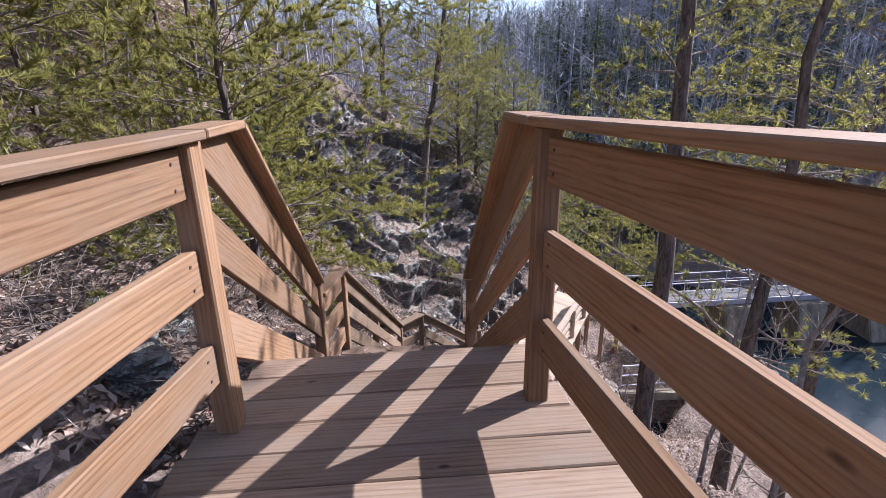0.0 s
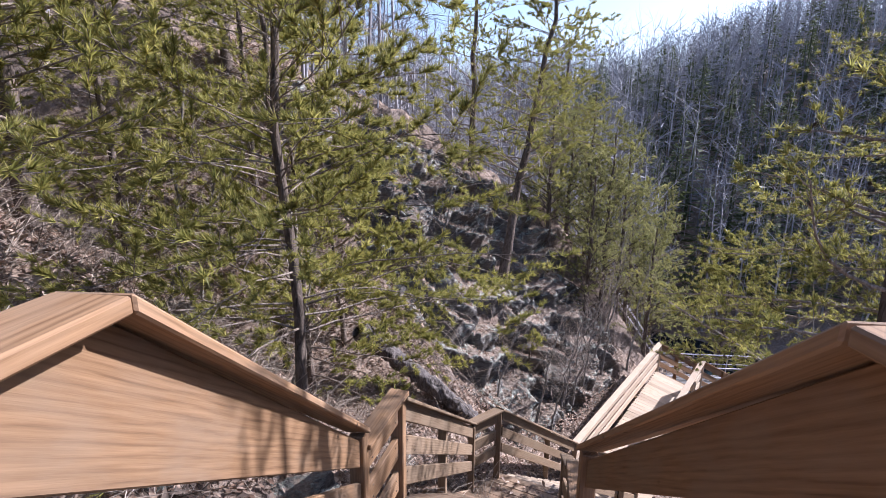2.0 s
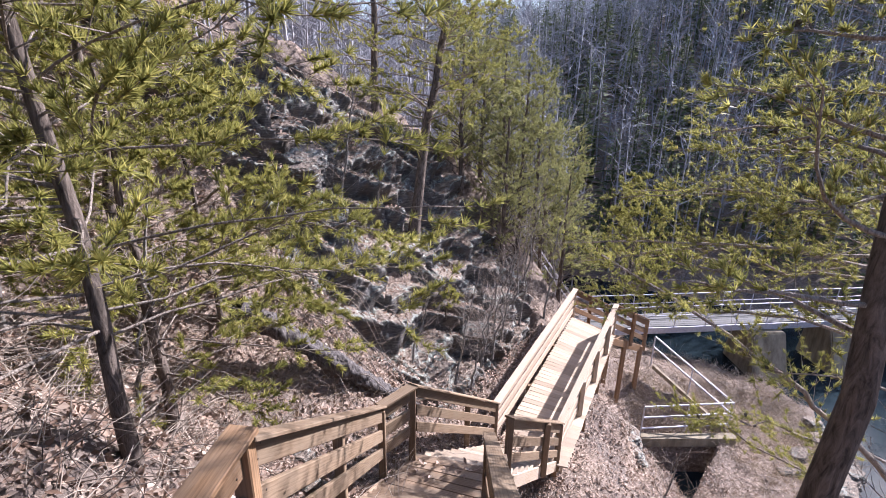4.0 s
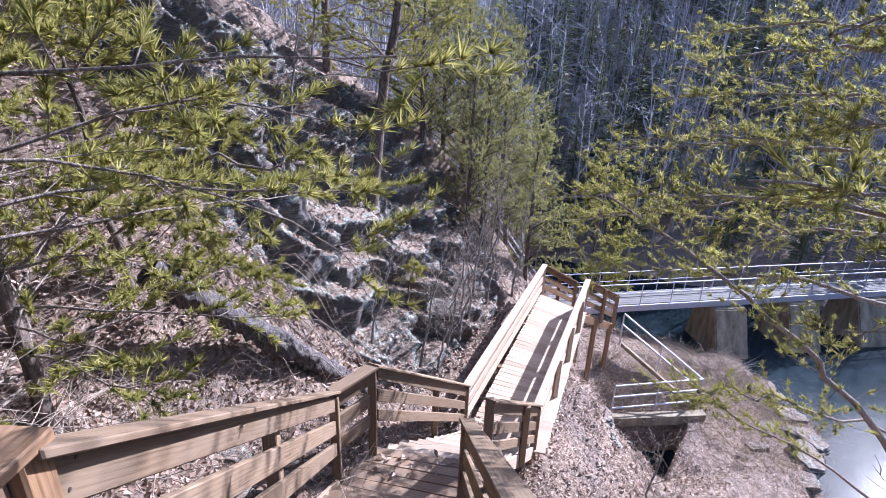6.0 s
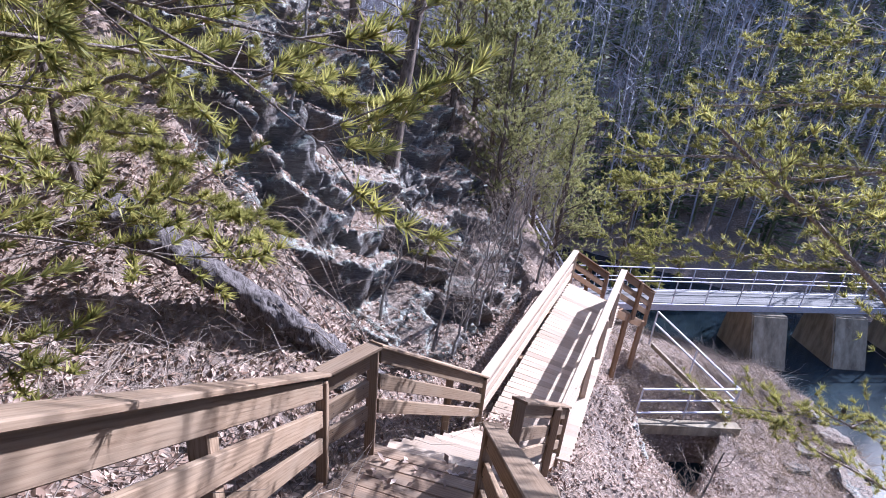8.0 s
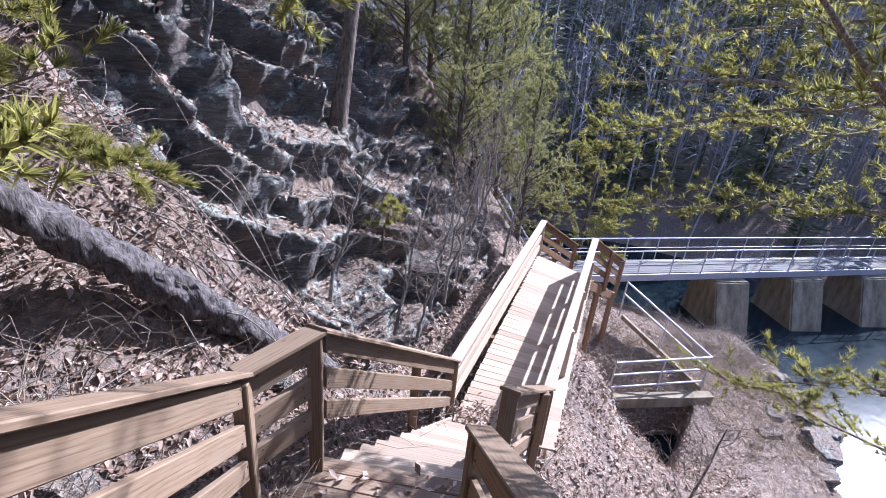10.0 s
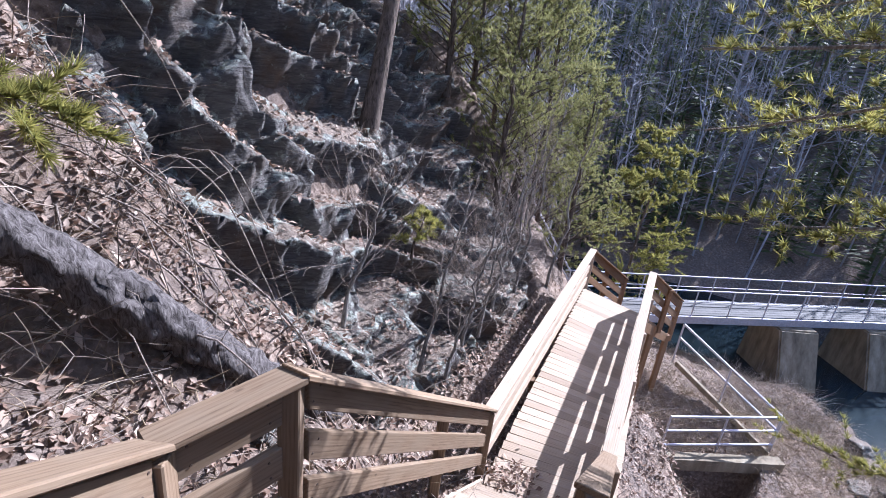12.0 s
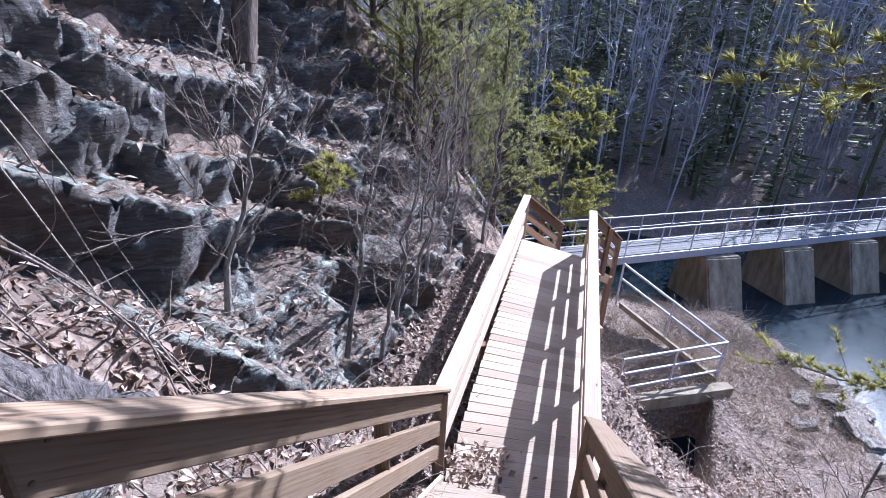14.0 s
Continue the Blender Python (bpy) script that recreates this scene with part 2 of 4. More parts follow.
# ---- ground ----
# The foot of the hillside runs along the left edge of the stairs and the walkway: x, y, z.
FOOT = np.array([(-3.5, -12, 0.2), (-1.3, -2, -1.2), (-1.15, 2.4, -1.15), (-1.3, 4.5, -2.1), (-1.2, 5.2, -2.15), (-1.0, 8.9, -4.95),
                 (-0.55, 10.0, -5.15), (1.2, 12.6, -7.3), (4.6, 19.0, -7.9), (6.6, 22.5, -9.9), (7.5, 28, -11.5), (5.0, 42, -12.0), (-6, 70, -12.0), (-30, 120, -12)])
wr = np.random.RandomState(5)
WAVES = [(0.16 * L ** 0.8, *(wr.normal(size=2) * 6.28 / L * 0.7), wr.uniform(0, 6.28)) for L in (7, 5, 3.5, 2.6, 1.8, 1.3, 0.9, 0.7, 0.5, 0.4)]
WATER_Z = -12.5


def ground_z(x, y):
    x, y = np.asarray(x, float), np.asarray(y, float)
    best = np.full(x.shape, 1e9)
    side, foot = np.zeros(x.shape), np.zeros(x.shape)
    for (ax, ay, az), (bx, by, bz) in zip(FOOT[:-1], FOOT[1:]):
        dx, dy = bx - ax, by - ay
        L2 = dx * dx + dy * dy
        s = np.clip(((x - ax) * dx + (y - ay) * dy) / L2, 0, 1)
        px, py = x - ax - s * dx, y - ay - s * dy
        d = np.hypot(px, py)
        near = d < best
        best = np.where(near, d, best)
        side = np.where(near, dx * py - dy * px, side)
        foot = np.where(near, az + s * (bz - az), foot)
    left = side > 0
    d = best
    cliff = np.clip((y - 9.5) / 3, 0, 1) * np.clip((27 - y) / 6, 0, 1)
    steep = 0.62 + 0.72 * cliff
    up = steep * np.minimum(d, 4.5) + 0.55 * np.clip(d - 4.5, 0, 28) + 0.1 * np.clip(d - 32, 0, 200)
    e = np.maximum(d - 1.7, 0)
    slope_r = 0.49 - 0.22 * np.clip((y - 17) / 2.5, 0, 1)
    down = 0.45 * np.minimum(d, 0.5) / 0.5 + 0.1 * np.minimum(d, 1.7) + slope_r * e
    z = np.where(left, foot + up, np.maximum(foot - down, -14.0))
    # the far side of the valley
    far = x * 0.45 + y * 0.89
    ridge = 33 + 0.8 * np.clip(x - 17, 0, 70)
    z = np.maximum(z, -14 + 0.5 * np.clip(far - 33, 0, ridge) + 0.03 * np.clip(far - 33 - ridge, 0, 300))
    z = np.maximum(z, -14 + 0.85 * np.clip(x - 50, 0, 60))
    rough = np.zeros(x.shape)
    for a, kx, ky, ph in WAVES:
        rough = rough + a * np.sin(kx * x + ky * y + ph)
    amount = np.where(left, 0.35 + 0.5 * cliff, 0.35) * np.clip(d / 1.5, 0.12, 1)
    z = z + rough * amount * 0.55
    # the level landing above the pit, and the pit itself
    flat = -11.15 + 0.9 * np.maximum(7.1 - x, 0) + 0.8 * np.maximum(y - 17.9, 0) + 0.7 * np.maximum(14.6 - y, 0)
    z = np.where((x > 5.6) & (x < 11), np.minimum(z, flat + 0.12 * rough), z)
    # the grassy point that runs out into the river
    tip = np.clip(12.2 + (y - 14.9) * 1.43, 11, 15.3)
    point = -11.25 - 0.22 * (x - 10.6) - 1.6 * np.maximum(x - tip, 0) - 0.8 * np.maximum(y - 22.5, 0) + 0.2 * rough
    z = np.where(x > 10.2, np.maximum(z, point), z)
    d_pit = 17.35 - y
    pit_hole = np.clip(np.minimum.reduce([x - 7.3 - 0.12 * d_pit, 10.1 - 0.85 * d_pit - x, d_pit]) / 0.15, 0, 1)
    return z - 1.9 * pit_hole


def gz(x, y):
    return float(ground_z(np.array([x]), np.array([y]))[0])


def axis(lo, hi, step, far):
    mid = np.arange(lo, hi, step)
    out, g = [], step
    p = hi
    while p < far:
        out.append(p)
        g *= 1.22
        p += min(g, 9.0)
    out = np.array(out)
    return np.concatenate([(lo - (out[1:] - hi))[::-1], mid, out])


def cliff_sink(x, y):
    """0 on the outcrop, 1 and more where the rock has gone under the soil."""
    edge = np.minimum.reduce([x + 7.0, 4.2 - x, y - 10.6, 21.5 - y])
    clear = np.clip(((x - 1.3) * 0.88 - (y - 12.5) * 0.475 + 1.0) / 0.6, 0, 1)
    low = np.clip((11.75 - y - 0.12 * (x + 1.0)) / 0.6, 0, 1)
    return np.clip(1 - edge / 1.2, 0, 1) + 1.3 * clear + 1.3 * low


gx, gy = axis(-9, 14, 0.17, 420), axis(-4, 26, 0.17, 420)
X, Y = np.meshgrid(gx, gy)
V = np.stack([X, Y, ground_z(X, Y) - 0.9 * np.clip(1 - 2.2 * cliff_sink(X, Y), 0, 1)], -1).reshape(-1, 3)
nx, ny = len(gx), len(gy)
I = (np.arange(ny - 1)[:, None] * nx + np.arange(nx - 1)[None]).ravel()
ground = arrays("ground", V, np.stack([I, I + 1, I + 1 + nx, I + nx], -1), SOIL)
tagged(ground, "leaf-covered brown forest floor falling steeply to a river", "ground", kind="structure")
water = raw("water", [(-60, -120, WATER_Z), (160, -120, WATER_Z), (160, 110, WATER_Z), (-60, 110, WATER_Z)], [(0, 1, 2, 3)], WATER)
tagged(water, "dark rippled river water below the footbridge", "river", kind="structure")


# ---- railings, stairs and decks ----
RAILS = ((0.895, 0.215), (0.555, 0.20), (0.235, 0.19))


def screw_mesh():
    bm = bmesh.new()
    bmesh.ops.create_cone(bm, cap_ends=True, segments=10, radius1=0.008, radius2=0.006, depth=0.006, matrix=pose(0, 0, 0, 90))
    me = bpy.data.meshes.new("screw")
    bm.to_mesh(me)
    bm.free()
    me.materials.append(RUST)
    return me


RUST = Mat("dark_steel", 0.6, 0.6, 0.4)
RUST.color(RUST.ramp(RUST.noise(RUST.coord((1, 1, 1)), 40, 3), (0.3, (0.05, 0.04, 0.035)), (0.7, (0.16, 0.11, 0.08))))
RUST = RUST.m
SCREW = screw_mesh()


def railing(a, b, material, label, posts=(0.0, 1.0), side=1, cap_h=0.04, top=1.05, wide=0.17, foot=0.25, rails=RAILS):
    """A stretch of post-and-board railing; a and b are (x, y, floor z). side: on which face the middle posts stand (+1: left of a to b)."""
    a, b = Vector(a), Vector(b)
    ob = thing("wooden_railing", a, label, "railing", "railings along the stairs")
    flat = Vector((b.x - a.x, b.y - a.y, 0)).normalized()
    nrm = Vector((-flat.y, flat.x, 0)) * side
    up = Vector((0, 0, 1))
    cosa = flat.length and math.hypot(b.x - a.x, b.y - a.y) / (b - a).length
    for t in posts:
        p = a.lerp(b, t) + (Vector() if t in (0.0, 1.0) else nrm * 0.068)
        beam("post", p - up * foot, p + up * (top - cap_h), 0.108, 0.108, material, ob, chamfer=0.008, plumb=False)
    e = flat * 0.05
    beam("cap", a + up * (top - cap_h / 2) - e, b + up * (top - cap_h / 2) + e * 0.9, wide, cap_h * (1.0 if cosa > 0.97 else cosa), material, ob)
    g0, g1 = (0.055 if 0.0 in posts else 0.03), (0.055 if 1.0 in posts else 0.03)
    length = math.hypot(b.x - a.x, b.y - a.y)
    p, q = a.lerp(b, g0 / length), a.lerp(b, 1 - g1 / length)
    for z, h in rails:
        bd = beam("rail_board", p + up * z, q + up * z, 0.046, h * cosa, material, ob)
        n = (q - p).length / 2
        for e_ in (-1, 1):
            for dz in (-0.25, 0.25):
                put("screw", SCREW, None, bd, "", world_of(bd) @ Matrix.Translation((e_ * (n - 0.07), -0.024 * side, dz * h * cosa)))
    return ob


def flight(a_l, a_r, b_l, b_r, z0, z1, n, material, label):
    """n risers from the edge a_l-a_r at z0 down to b_l-b_r at z1; each tread of two boards between two stringers."""
    ob = thing("wooden_stairs", (*((Vector(a_l) + Vector(a_r)) / 2), z1), label, "stairs")
    a_l, a_r, b_l, b_r = (Vector(p) for p in (a_l, a_r, b_l, b_r))
    for k in range(1, n):
        z = z0 + (z1 - z0) * k / n
        for j, (s0, s1) in enumerate(((0.0, 0.515), (0.525, 1.09))):
            t = (k - 1 + (s0 + s1) / 2) / (n - 0.0)
            l, r = a_l.lerp(b_l, t), a_r.lerp(b_r, t)
            run = ((b_l - a_l).length + (b_r - a_r).length) / 2 / n
            beam("tread_board", (*l, z - 0.02), (*r, z - 0.02), run * (s1 - s0), 0.038, material, ob)
    for l, r, sgn in ((a_l, b_l, 1), (a_r, b_r, 1)):
        beam("stringer", (*l, z0 - 0.28), (*r, z1 - 0.1), 0.045, 0.24, material, ob)
    return ob


def deck(name, left0, left1, right0, right1, z, n, material, label, category, gap=0.008, jut=0.0, chamfer=0.008):
    """n boards laid across between the left edge and the right edge."""
    ob = thing(name, (*((Vector(left0) + Vector(right0)) / 2), z), label, category)
    l0, l1, r0, r1 = (Vector(p) for p in (left0, left1, right0, right1))
    rnd = random.Random(len(label))
    for k in range(n):
        t = (k + 0.5) / n
        l, r = l0.lerp(l1, t), r0.lerp(r1, t)
        w = ((l1 - l0).length + (r1 - r0).length) / 2 / n - gap
        d = (r - l).normalized()
        beam("deck_board", (*(l - d * (jut + rnd.uniform(0, 0.015))), z - 0.02 + rnd.uniform(-0.002, 0.002)),
             (*(r + d * (jut + rnd.uniform(0, 0.015))), z - 0.02), w, 0.038, material, ob, chamfer=chamfer)
    for p, q in ((l0, l1), (r0, r1)):
        beam("joist", (*p, z - 0.14), (*q, z - 0.14), 0.045, 0.19, material, ob)
    return ob


LOOKOUT, LAND1, LAND2, WALK = -0.3, -1.8, -4.8, -7.1
deck("lookout_deck", (-1.35, -2.6), (-1.02, 2.42), (1.8, -2.46), (0.56, 2.58), LOOKOUT, 25, DECKWOOD, "brown plank deck of the lookout at the head of the stairs", "deck", gap=0.005)
flight((-0.99, 2.44), (0.48, 2.60), (-1.17, 4.42), (0.36, 4.42), LOOKOUT, LAND1, 7, DECKWOOD, "steep brown plank stairs below the lookout")
deck("stair_landing", (-1.17, 4.42), (-1.15, 5.2), (0.4, 4.42), (0.4, 5.2), LAND1, 4, DECKWOOD, "small plank landing between two flights of stairs", "landing")
flight((-1.12, 5.2), (0.36, 5.2), (-0.86, 8.9), (0.68, 8.5), LAND1, LAND2, 14, DECKWOOD, "long brown plank stairs with two-board treads")
deck("turning_landing", (-0.9, 8.75), (-0.43, 9.5), (0.64, 8.22), (1.1, 9.12), LAND2, 6, DECKWOOD, "worn plank landing where the stairs turn", "landing")
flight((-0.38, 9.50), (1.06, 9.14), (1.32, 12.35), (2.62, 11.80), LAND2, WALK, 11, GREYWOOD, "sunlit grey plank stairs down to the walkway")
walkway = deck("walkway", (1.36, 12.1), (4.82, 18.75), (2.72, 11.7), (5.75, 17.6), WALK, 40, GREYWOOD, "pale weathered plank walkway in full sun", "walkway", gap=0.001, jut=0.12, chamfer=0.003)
lower = flight((4.80, 18.80), (5.80, 17.66), (6.6, 20.4), (7.6, 19.25), WALK, -8.5, 8, WOOD, "dark plank stairs from the walkway towards the footbridge")

for x, y, z in ((6.55, 20.35, -8.45), (7.55, 19.2, -8.45), (6.6, 18.4, -7.75)):
    beam("support_post", (x, y, gz(x, y) - 0.3), (x, y, z), 0.13, 0.13, WOOD, lower, chamfer=0.008, plumb=False)
for x, y in ((1.5, 12.6), (2.7, 12.2), (2.55, 14.8), (3.95, 14.2), (3.7, 17.0), (5.0, 16.3), (4.75, 18.6), (5.68, 17.55)):
    beam("support_post", (x, y, gz(x, y) - 0.3), (x, y, WALK - 0.06), 0.13, 0.13, WOOD, walkway, chamfer=0.008, plumb=False)

WARM = "orange-brown pine post-and-board railing beside the stairs"
HIGH = ((1.20, 0.20), (0.795, 0.20), (0.37, 0.19))
railing((-1.14, -0.9, LOOKOUT), (-0.94, 1.84, LOOKOUT), WOOD, "sunlit orange-brown pine railing round the lookout", side=1, top=1.36, posts=(0.0, 0.42, 1.0), rails=HIGH)
railing((1.02, -0.9, LOOKOUT + 0.12), (0.53, 2.05, LOOKOUT), WOOD, "shaded dark brown pine railing round the lookout", side=-1, top=1.38, posts=(0.0, 0.42, 1.0), rails=HIGH)


def head_railing(post, kink, end, lift, label):
    """The railing at the head of the stairs: its cap runs level to the kink, then down; the boards run straight from post to post."""
    ob = thing("wooden_railing", (*end, LAND1), label, "railing", "railings along the stairs")
    k, p, e = Vector((*kink, 1.03 + lift)), Vector((*post, 0)), Vector((*end, -0.64))
    way = Vector((kink[0] - post[0], kink[1] - post[1], 0)).normalized()
    beam("cap", Vector((*post, 1.03 + lift)) + way * 0.062, k, 0.17, 0.04, WOOD, ob)
    beam("cap", k + Vector((0, 0, 0.002)), e, 0.17, 0.034, WOOD, ob)
    beam("post", (*end, LAND1 - 0.3), (*end, -0.66), 0.108, 0.108, WOOD, ob, chamfer=0.008, plumb=False)
    flat = Vector((end[0] - post[0], end[1] - post[1], 0)).normalized()
    nrm = Vector((-flat.y, flat.x, 0))
    s0, s1 = p + flat * 0.05, Vector((*end, 0)) - flat * 0.05
    sk = p + flat * ((k - p).dot(flat))

    def board(profile):
        bm = bmesh.new()
        c = sum((q for q, z in profile), Vector()) / len(profile)
        mid = Vector((c.x, c.y, sum(z for q, z in profile) / len(profile)))
        d = Vector((s1.x - s0.x, s1.y - s0.y, profile[-2][1] - profile[-1][1])).normalized()
        m = Matrix((d, nrm, d.cross(nrm))).transposed().to_4x4()
        m.translation = mid
        inv = m.inverted()
        rings = [[bm.verts.new(inv @ (Vector((q.x, q.y, z)) + nrm * o)) for q, z in profile] for o in (-0.02, 0.02)]
        bm.faces.new(rings[0])
        bm.faces.new(rings[1][::-1])
        n = len(profile)
        for i in range(n):
            bm.faces.new((rings[0][i], rings[1][i], rings[1][(i + 1) % n], rings[0][(i + 1) % n]))
        bmesh.ops.recalc_face_normals(bm, faces=bm.faces[:])
        bmesh.ops.bevel(bm, geom=bm.edges[:], offset=0.005, segments=1, affect="EDGES")
        part("rail_board", bm, WOOD, ob, "", m)
    board([(s0, 1.005 + lift), (sk, 1.005 + lift), (s1, -0.69), (s1, -0.90), (s0, 0.95 + lift)])
    board([(s0, 0.78), (s1, -1.02), (s1, -1.23), (s0, 0.52)])
    board([(s0, 0.30), (s1, -1.42), (s1, -1.63), (s0, 0.04)])


head_railing((-0.94, 1.84), (-0.97, 2.36), (-1.2, 4.42), 0.01, WARM)
head_railing((0.53, 2.05), (0.46, 2.43), (0.34, 4.5), 0.03, "dark brown pine railing beside the stairs, in shade")
railing((-1.2, 4.5, -1.82), (-1.12, 5.17, -1.82), WOOD, "short pine railing at the edge of a landing", posts=(1.0,), side=1)
railing((0.34, 4.58, -2.2), (0.36, 5.15, -2.3), WOOD, "short pine railing at the edge of a landing", posts=(1.0,), side=-1)
railing((-1.11, 5.2, -1.84), (-0.86, 8.95, -4.55), TANWOOD, WARM, posts=(0.5, 1.0), side=1)
railing((0.36, 5.2, -2.32), (0.66, 8.57, -4.68), TANWOOD, WARM, posts=(0.5, 1.0), side=-1)
railing((-0.86, 8.98, -4.52), (-0.44, 9.38, -4.47), TANWOOD, "short pine railing at the turn of the stairs", posts=(1.0,), side=1, foot=0.45)
railing((-0.40, 9.43, -4.45), (1.31, 12.5, -7.1), TANWOOD, "brown pine railing beside the lower stairs", posts=(0.6, 1.0), side=1)
railing((1.06, 9.2, -4.85), (2.63, 11.82, -7.1), TANWOOD, "brown pine railing beside the lower stairs", posts=(0.0, 0.6, 1.0), side=-1)
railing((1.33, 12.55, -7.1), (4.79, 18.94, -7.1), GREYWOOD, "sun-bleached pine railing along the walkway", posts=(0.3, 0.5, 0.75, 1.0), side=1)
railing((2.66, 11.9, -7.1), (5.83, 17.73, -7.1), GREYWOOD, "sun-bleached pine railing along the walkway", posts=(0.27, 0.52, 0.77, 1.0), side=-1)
railing((4.84, 18.98, -7.1), (6.65, 20.6, -8.5), WOOD, "dark pine railing on the stairs to the footbridge", posts=(0.5, 1.0), side=1)
railing((5.88, 17.78, -7.1), (7.75, 19.4, -8.5), WOOD, "dark pine railing on the stairs to the footbridge", posts=(0.5, 1.0), side=-1)


# ---- footbridge ----
def pipe(name, pts, r, parent, sides=8, material=None):
    v, f = tube(pts, [r] * len(pts), sides)
    return arrays(name, v, f, material or STEEL, parent, smooth=True)


def footbridge():
    ob = thing("footbridge", (8, 24, -10), "long level footbridge with galvanised rails on concrete piers", "footbridge")
    x0, x1, z = 6.2, 44.0, -10.0

    def yy(x):
        return 23.8 + 0.1 * (x - 12.8)
    for off, nm in ((0.0, "near"), (1.35, "far")):
        beam("edge_beam", (x0, yy(x0) + off, z - 0.16), (x1, yy(x1) + off, z - 0.16), 0.1, 0.3, STEEL, ob, "grey steel edge beam")
        for h in (1.05, 0.6):
            pipe("rail", [(x0, yy(x0) + off, z + h), (x1, yy(x1) + off, z + h)], 0.028 if h > 1 else 0.016, ob)
        x = x0 + 0.2
        while x < x1:
            pipe("post", [(x, yy(x) + off, z - 0.2), (x, yy(x) + off, z + 1.05)], 0.025, ob)
            x += 1.55
    for k in range(7):
        o = 0.12 + k * 0.185
        beam("deck_plank", (x0, yy(x0) + o, z), (x1, yy(x1) + o, z), 0.17, 0.05, BRIDGEWOOD, ob, chamfer=0)
    x = 14.1
    while x < 40:
        bm = bmesh.new()
        bmesh.ops.create_cube(bm, size=1, matrix=Matrix.Translation((0, 0, -0.5)))
        for v in bm.verts:
            low = v.co.z < -0.7
            v.co = (v.co.x * 1.65, v.co.y * (3.6 if low else 1.6) + (-0.6 if low else 0), v.co.z * 3.8)
        bmesh.ops.bevel(bm, geom=bm.edges[:], offset=0.06, segments=2, affect="EDGES")
        part("pier", bm, CONCRETE, ob, "stained tan concrete pier", pose(x + 1.6, yy(x) + 0.6, z - 0.33))
        x += 4.1


footbridge()


def handrail(name, ends, label, rails=(1.0, 0.55), step=1.5):
    """A pipe handrail whose rails follow the points of its foot."""
    ob = thing(name, ends[0], label, "handrail")
    pts = [Vector(p) for p in ends]
    for h in rails:
        pipe("rail", [tuple(p + Vector((0, 0, h))) for p in pts], 0.034, ob)
    for p, q in zip(pts[:-1], pts[1:]):
        n = max(1, round((q - p).length / step))
        for k in range(n + 1):
            b = p.lerp(q, k / n)
            pipe("post", [tuple(b - Vector((0, 0, 0.3))), tuple(b + Vector((0, 0, rails[0])))], 0.028, ob)
    return ob


handrail("metal_handrail", [(8.35, 19.8, -9.4), (10.6, 17.86, -10.95)], "galvanised pipe handrail descending the bank")
handrail("metal_handrail", [(10.62, 17.84, -10.95), (7.3, 17.56, -10.95)], "galvanised pipe guard rail over a concrete pit", rails=(1.0, 0.55, 0.08))
handrail("metal_handrail", [(3.9, 24.6, -6.6), (6.4, 24.5, -10.0)], "galvanised pipe handrail on the path to the footbridge", rails=(1.0, 0.6))
pit = thing("concrete_pit", (9, 17, -12), "low concrete sill above a dark pit", "pit")
beam("wall", (7.2, 17.3, -11.15), (10.6, 17.35, -11.15), 0.3, 0.35, CONCRETE, pit)
beam("kerb", (8.4, 19.7, -9.65), (10.55, 17.75, -11.15), 0.12, 0.14, CONCRETE, pit)


# ---- rocks ----
def rock(at, size, turn, seed, label="dark layered rock outcrop with pale lichen", tilt=18):
    """A broken boulder: a ball cut flat by random planes, bedded and chipped."""
    rnd = random.Random(seed)
    planes = [(Vector((rnd.gauss(0, 0.25), rnd.gauss(0, 0.25), s)).normalized(), rnd.uniform(0.55, 0.8)) for s in (1, -1)]
    planes += [(Vector((math.cos(a), math.sin(a), rnd.uniform(-0.25, 0.45))).normalized(), rnd.uniform(0.62, 0.95)) for a in (rnd.uniform(0, 6.28) for k in range(9))]
    bm = bmesh.new()
    bmesh.ops.create_icosphere(bm, subdivisions=5, radius=1)
    off = Vector((seed * 7.3, seed * 3.1, seed * 1.7))
    for v in bm.verts:
        p = v.co.normalized()
        r = min([d / max(0.02, p.dot(n)) for n, d in planes if p.dot(n) > 0.02] + [1.15])
        q = p * r
        bed = (q.z * 3.6 + 0.6 * noise.noise(q * 1.3 + off)) % 1
        r += 0.05 * (bed - 0.5) + 0.10 * noise.fractal(q * 2.2 + off, 0.8, 2.1, 5) + 0.03 * noise.cell(q * 5 + off)
        v.co = Vector((p.x * r * size[0], p.y * r * size[1], p.z * r * size[2]))
    me = bpy.data.meshes.new("rock_outcrop")
    bm.to_mesh(me)
    bm.free()
    ob = put("rock_outcrop", me, ROCK, None, "", pose(*at, tilt, 0, turn))
    return tagged(ob, label, "rock", "rocks of the cliff")


CLIFF_TOPS = []


def tread(f):
    """How far along and how far up a bed's profile is: a sloping ledge, then a face that hangs over a little."""
    along = np.where(f < 0.5, f / 0.5 * 1.06, 1.06 - 0.06 * (f - 0.5) / 0.5)
    climb = np.where(f < 0.5, f / 0.5 * 0.16, 0.16 + 0.84 * (f - 0.5) / 0.5)
    return along - f, climb - f


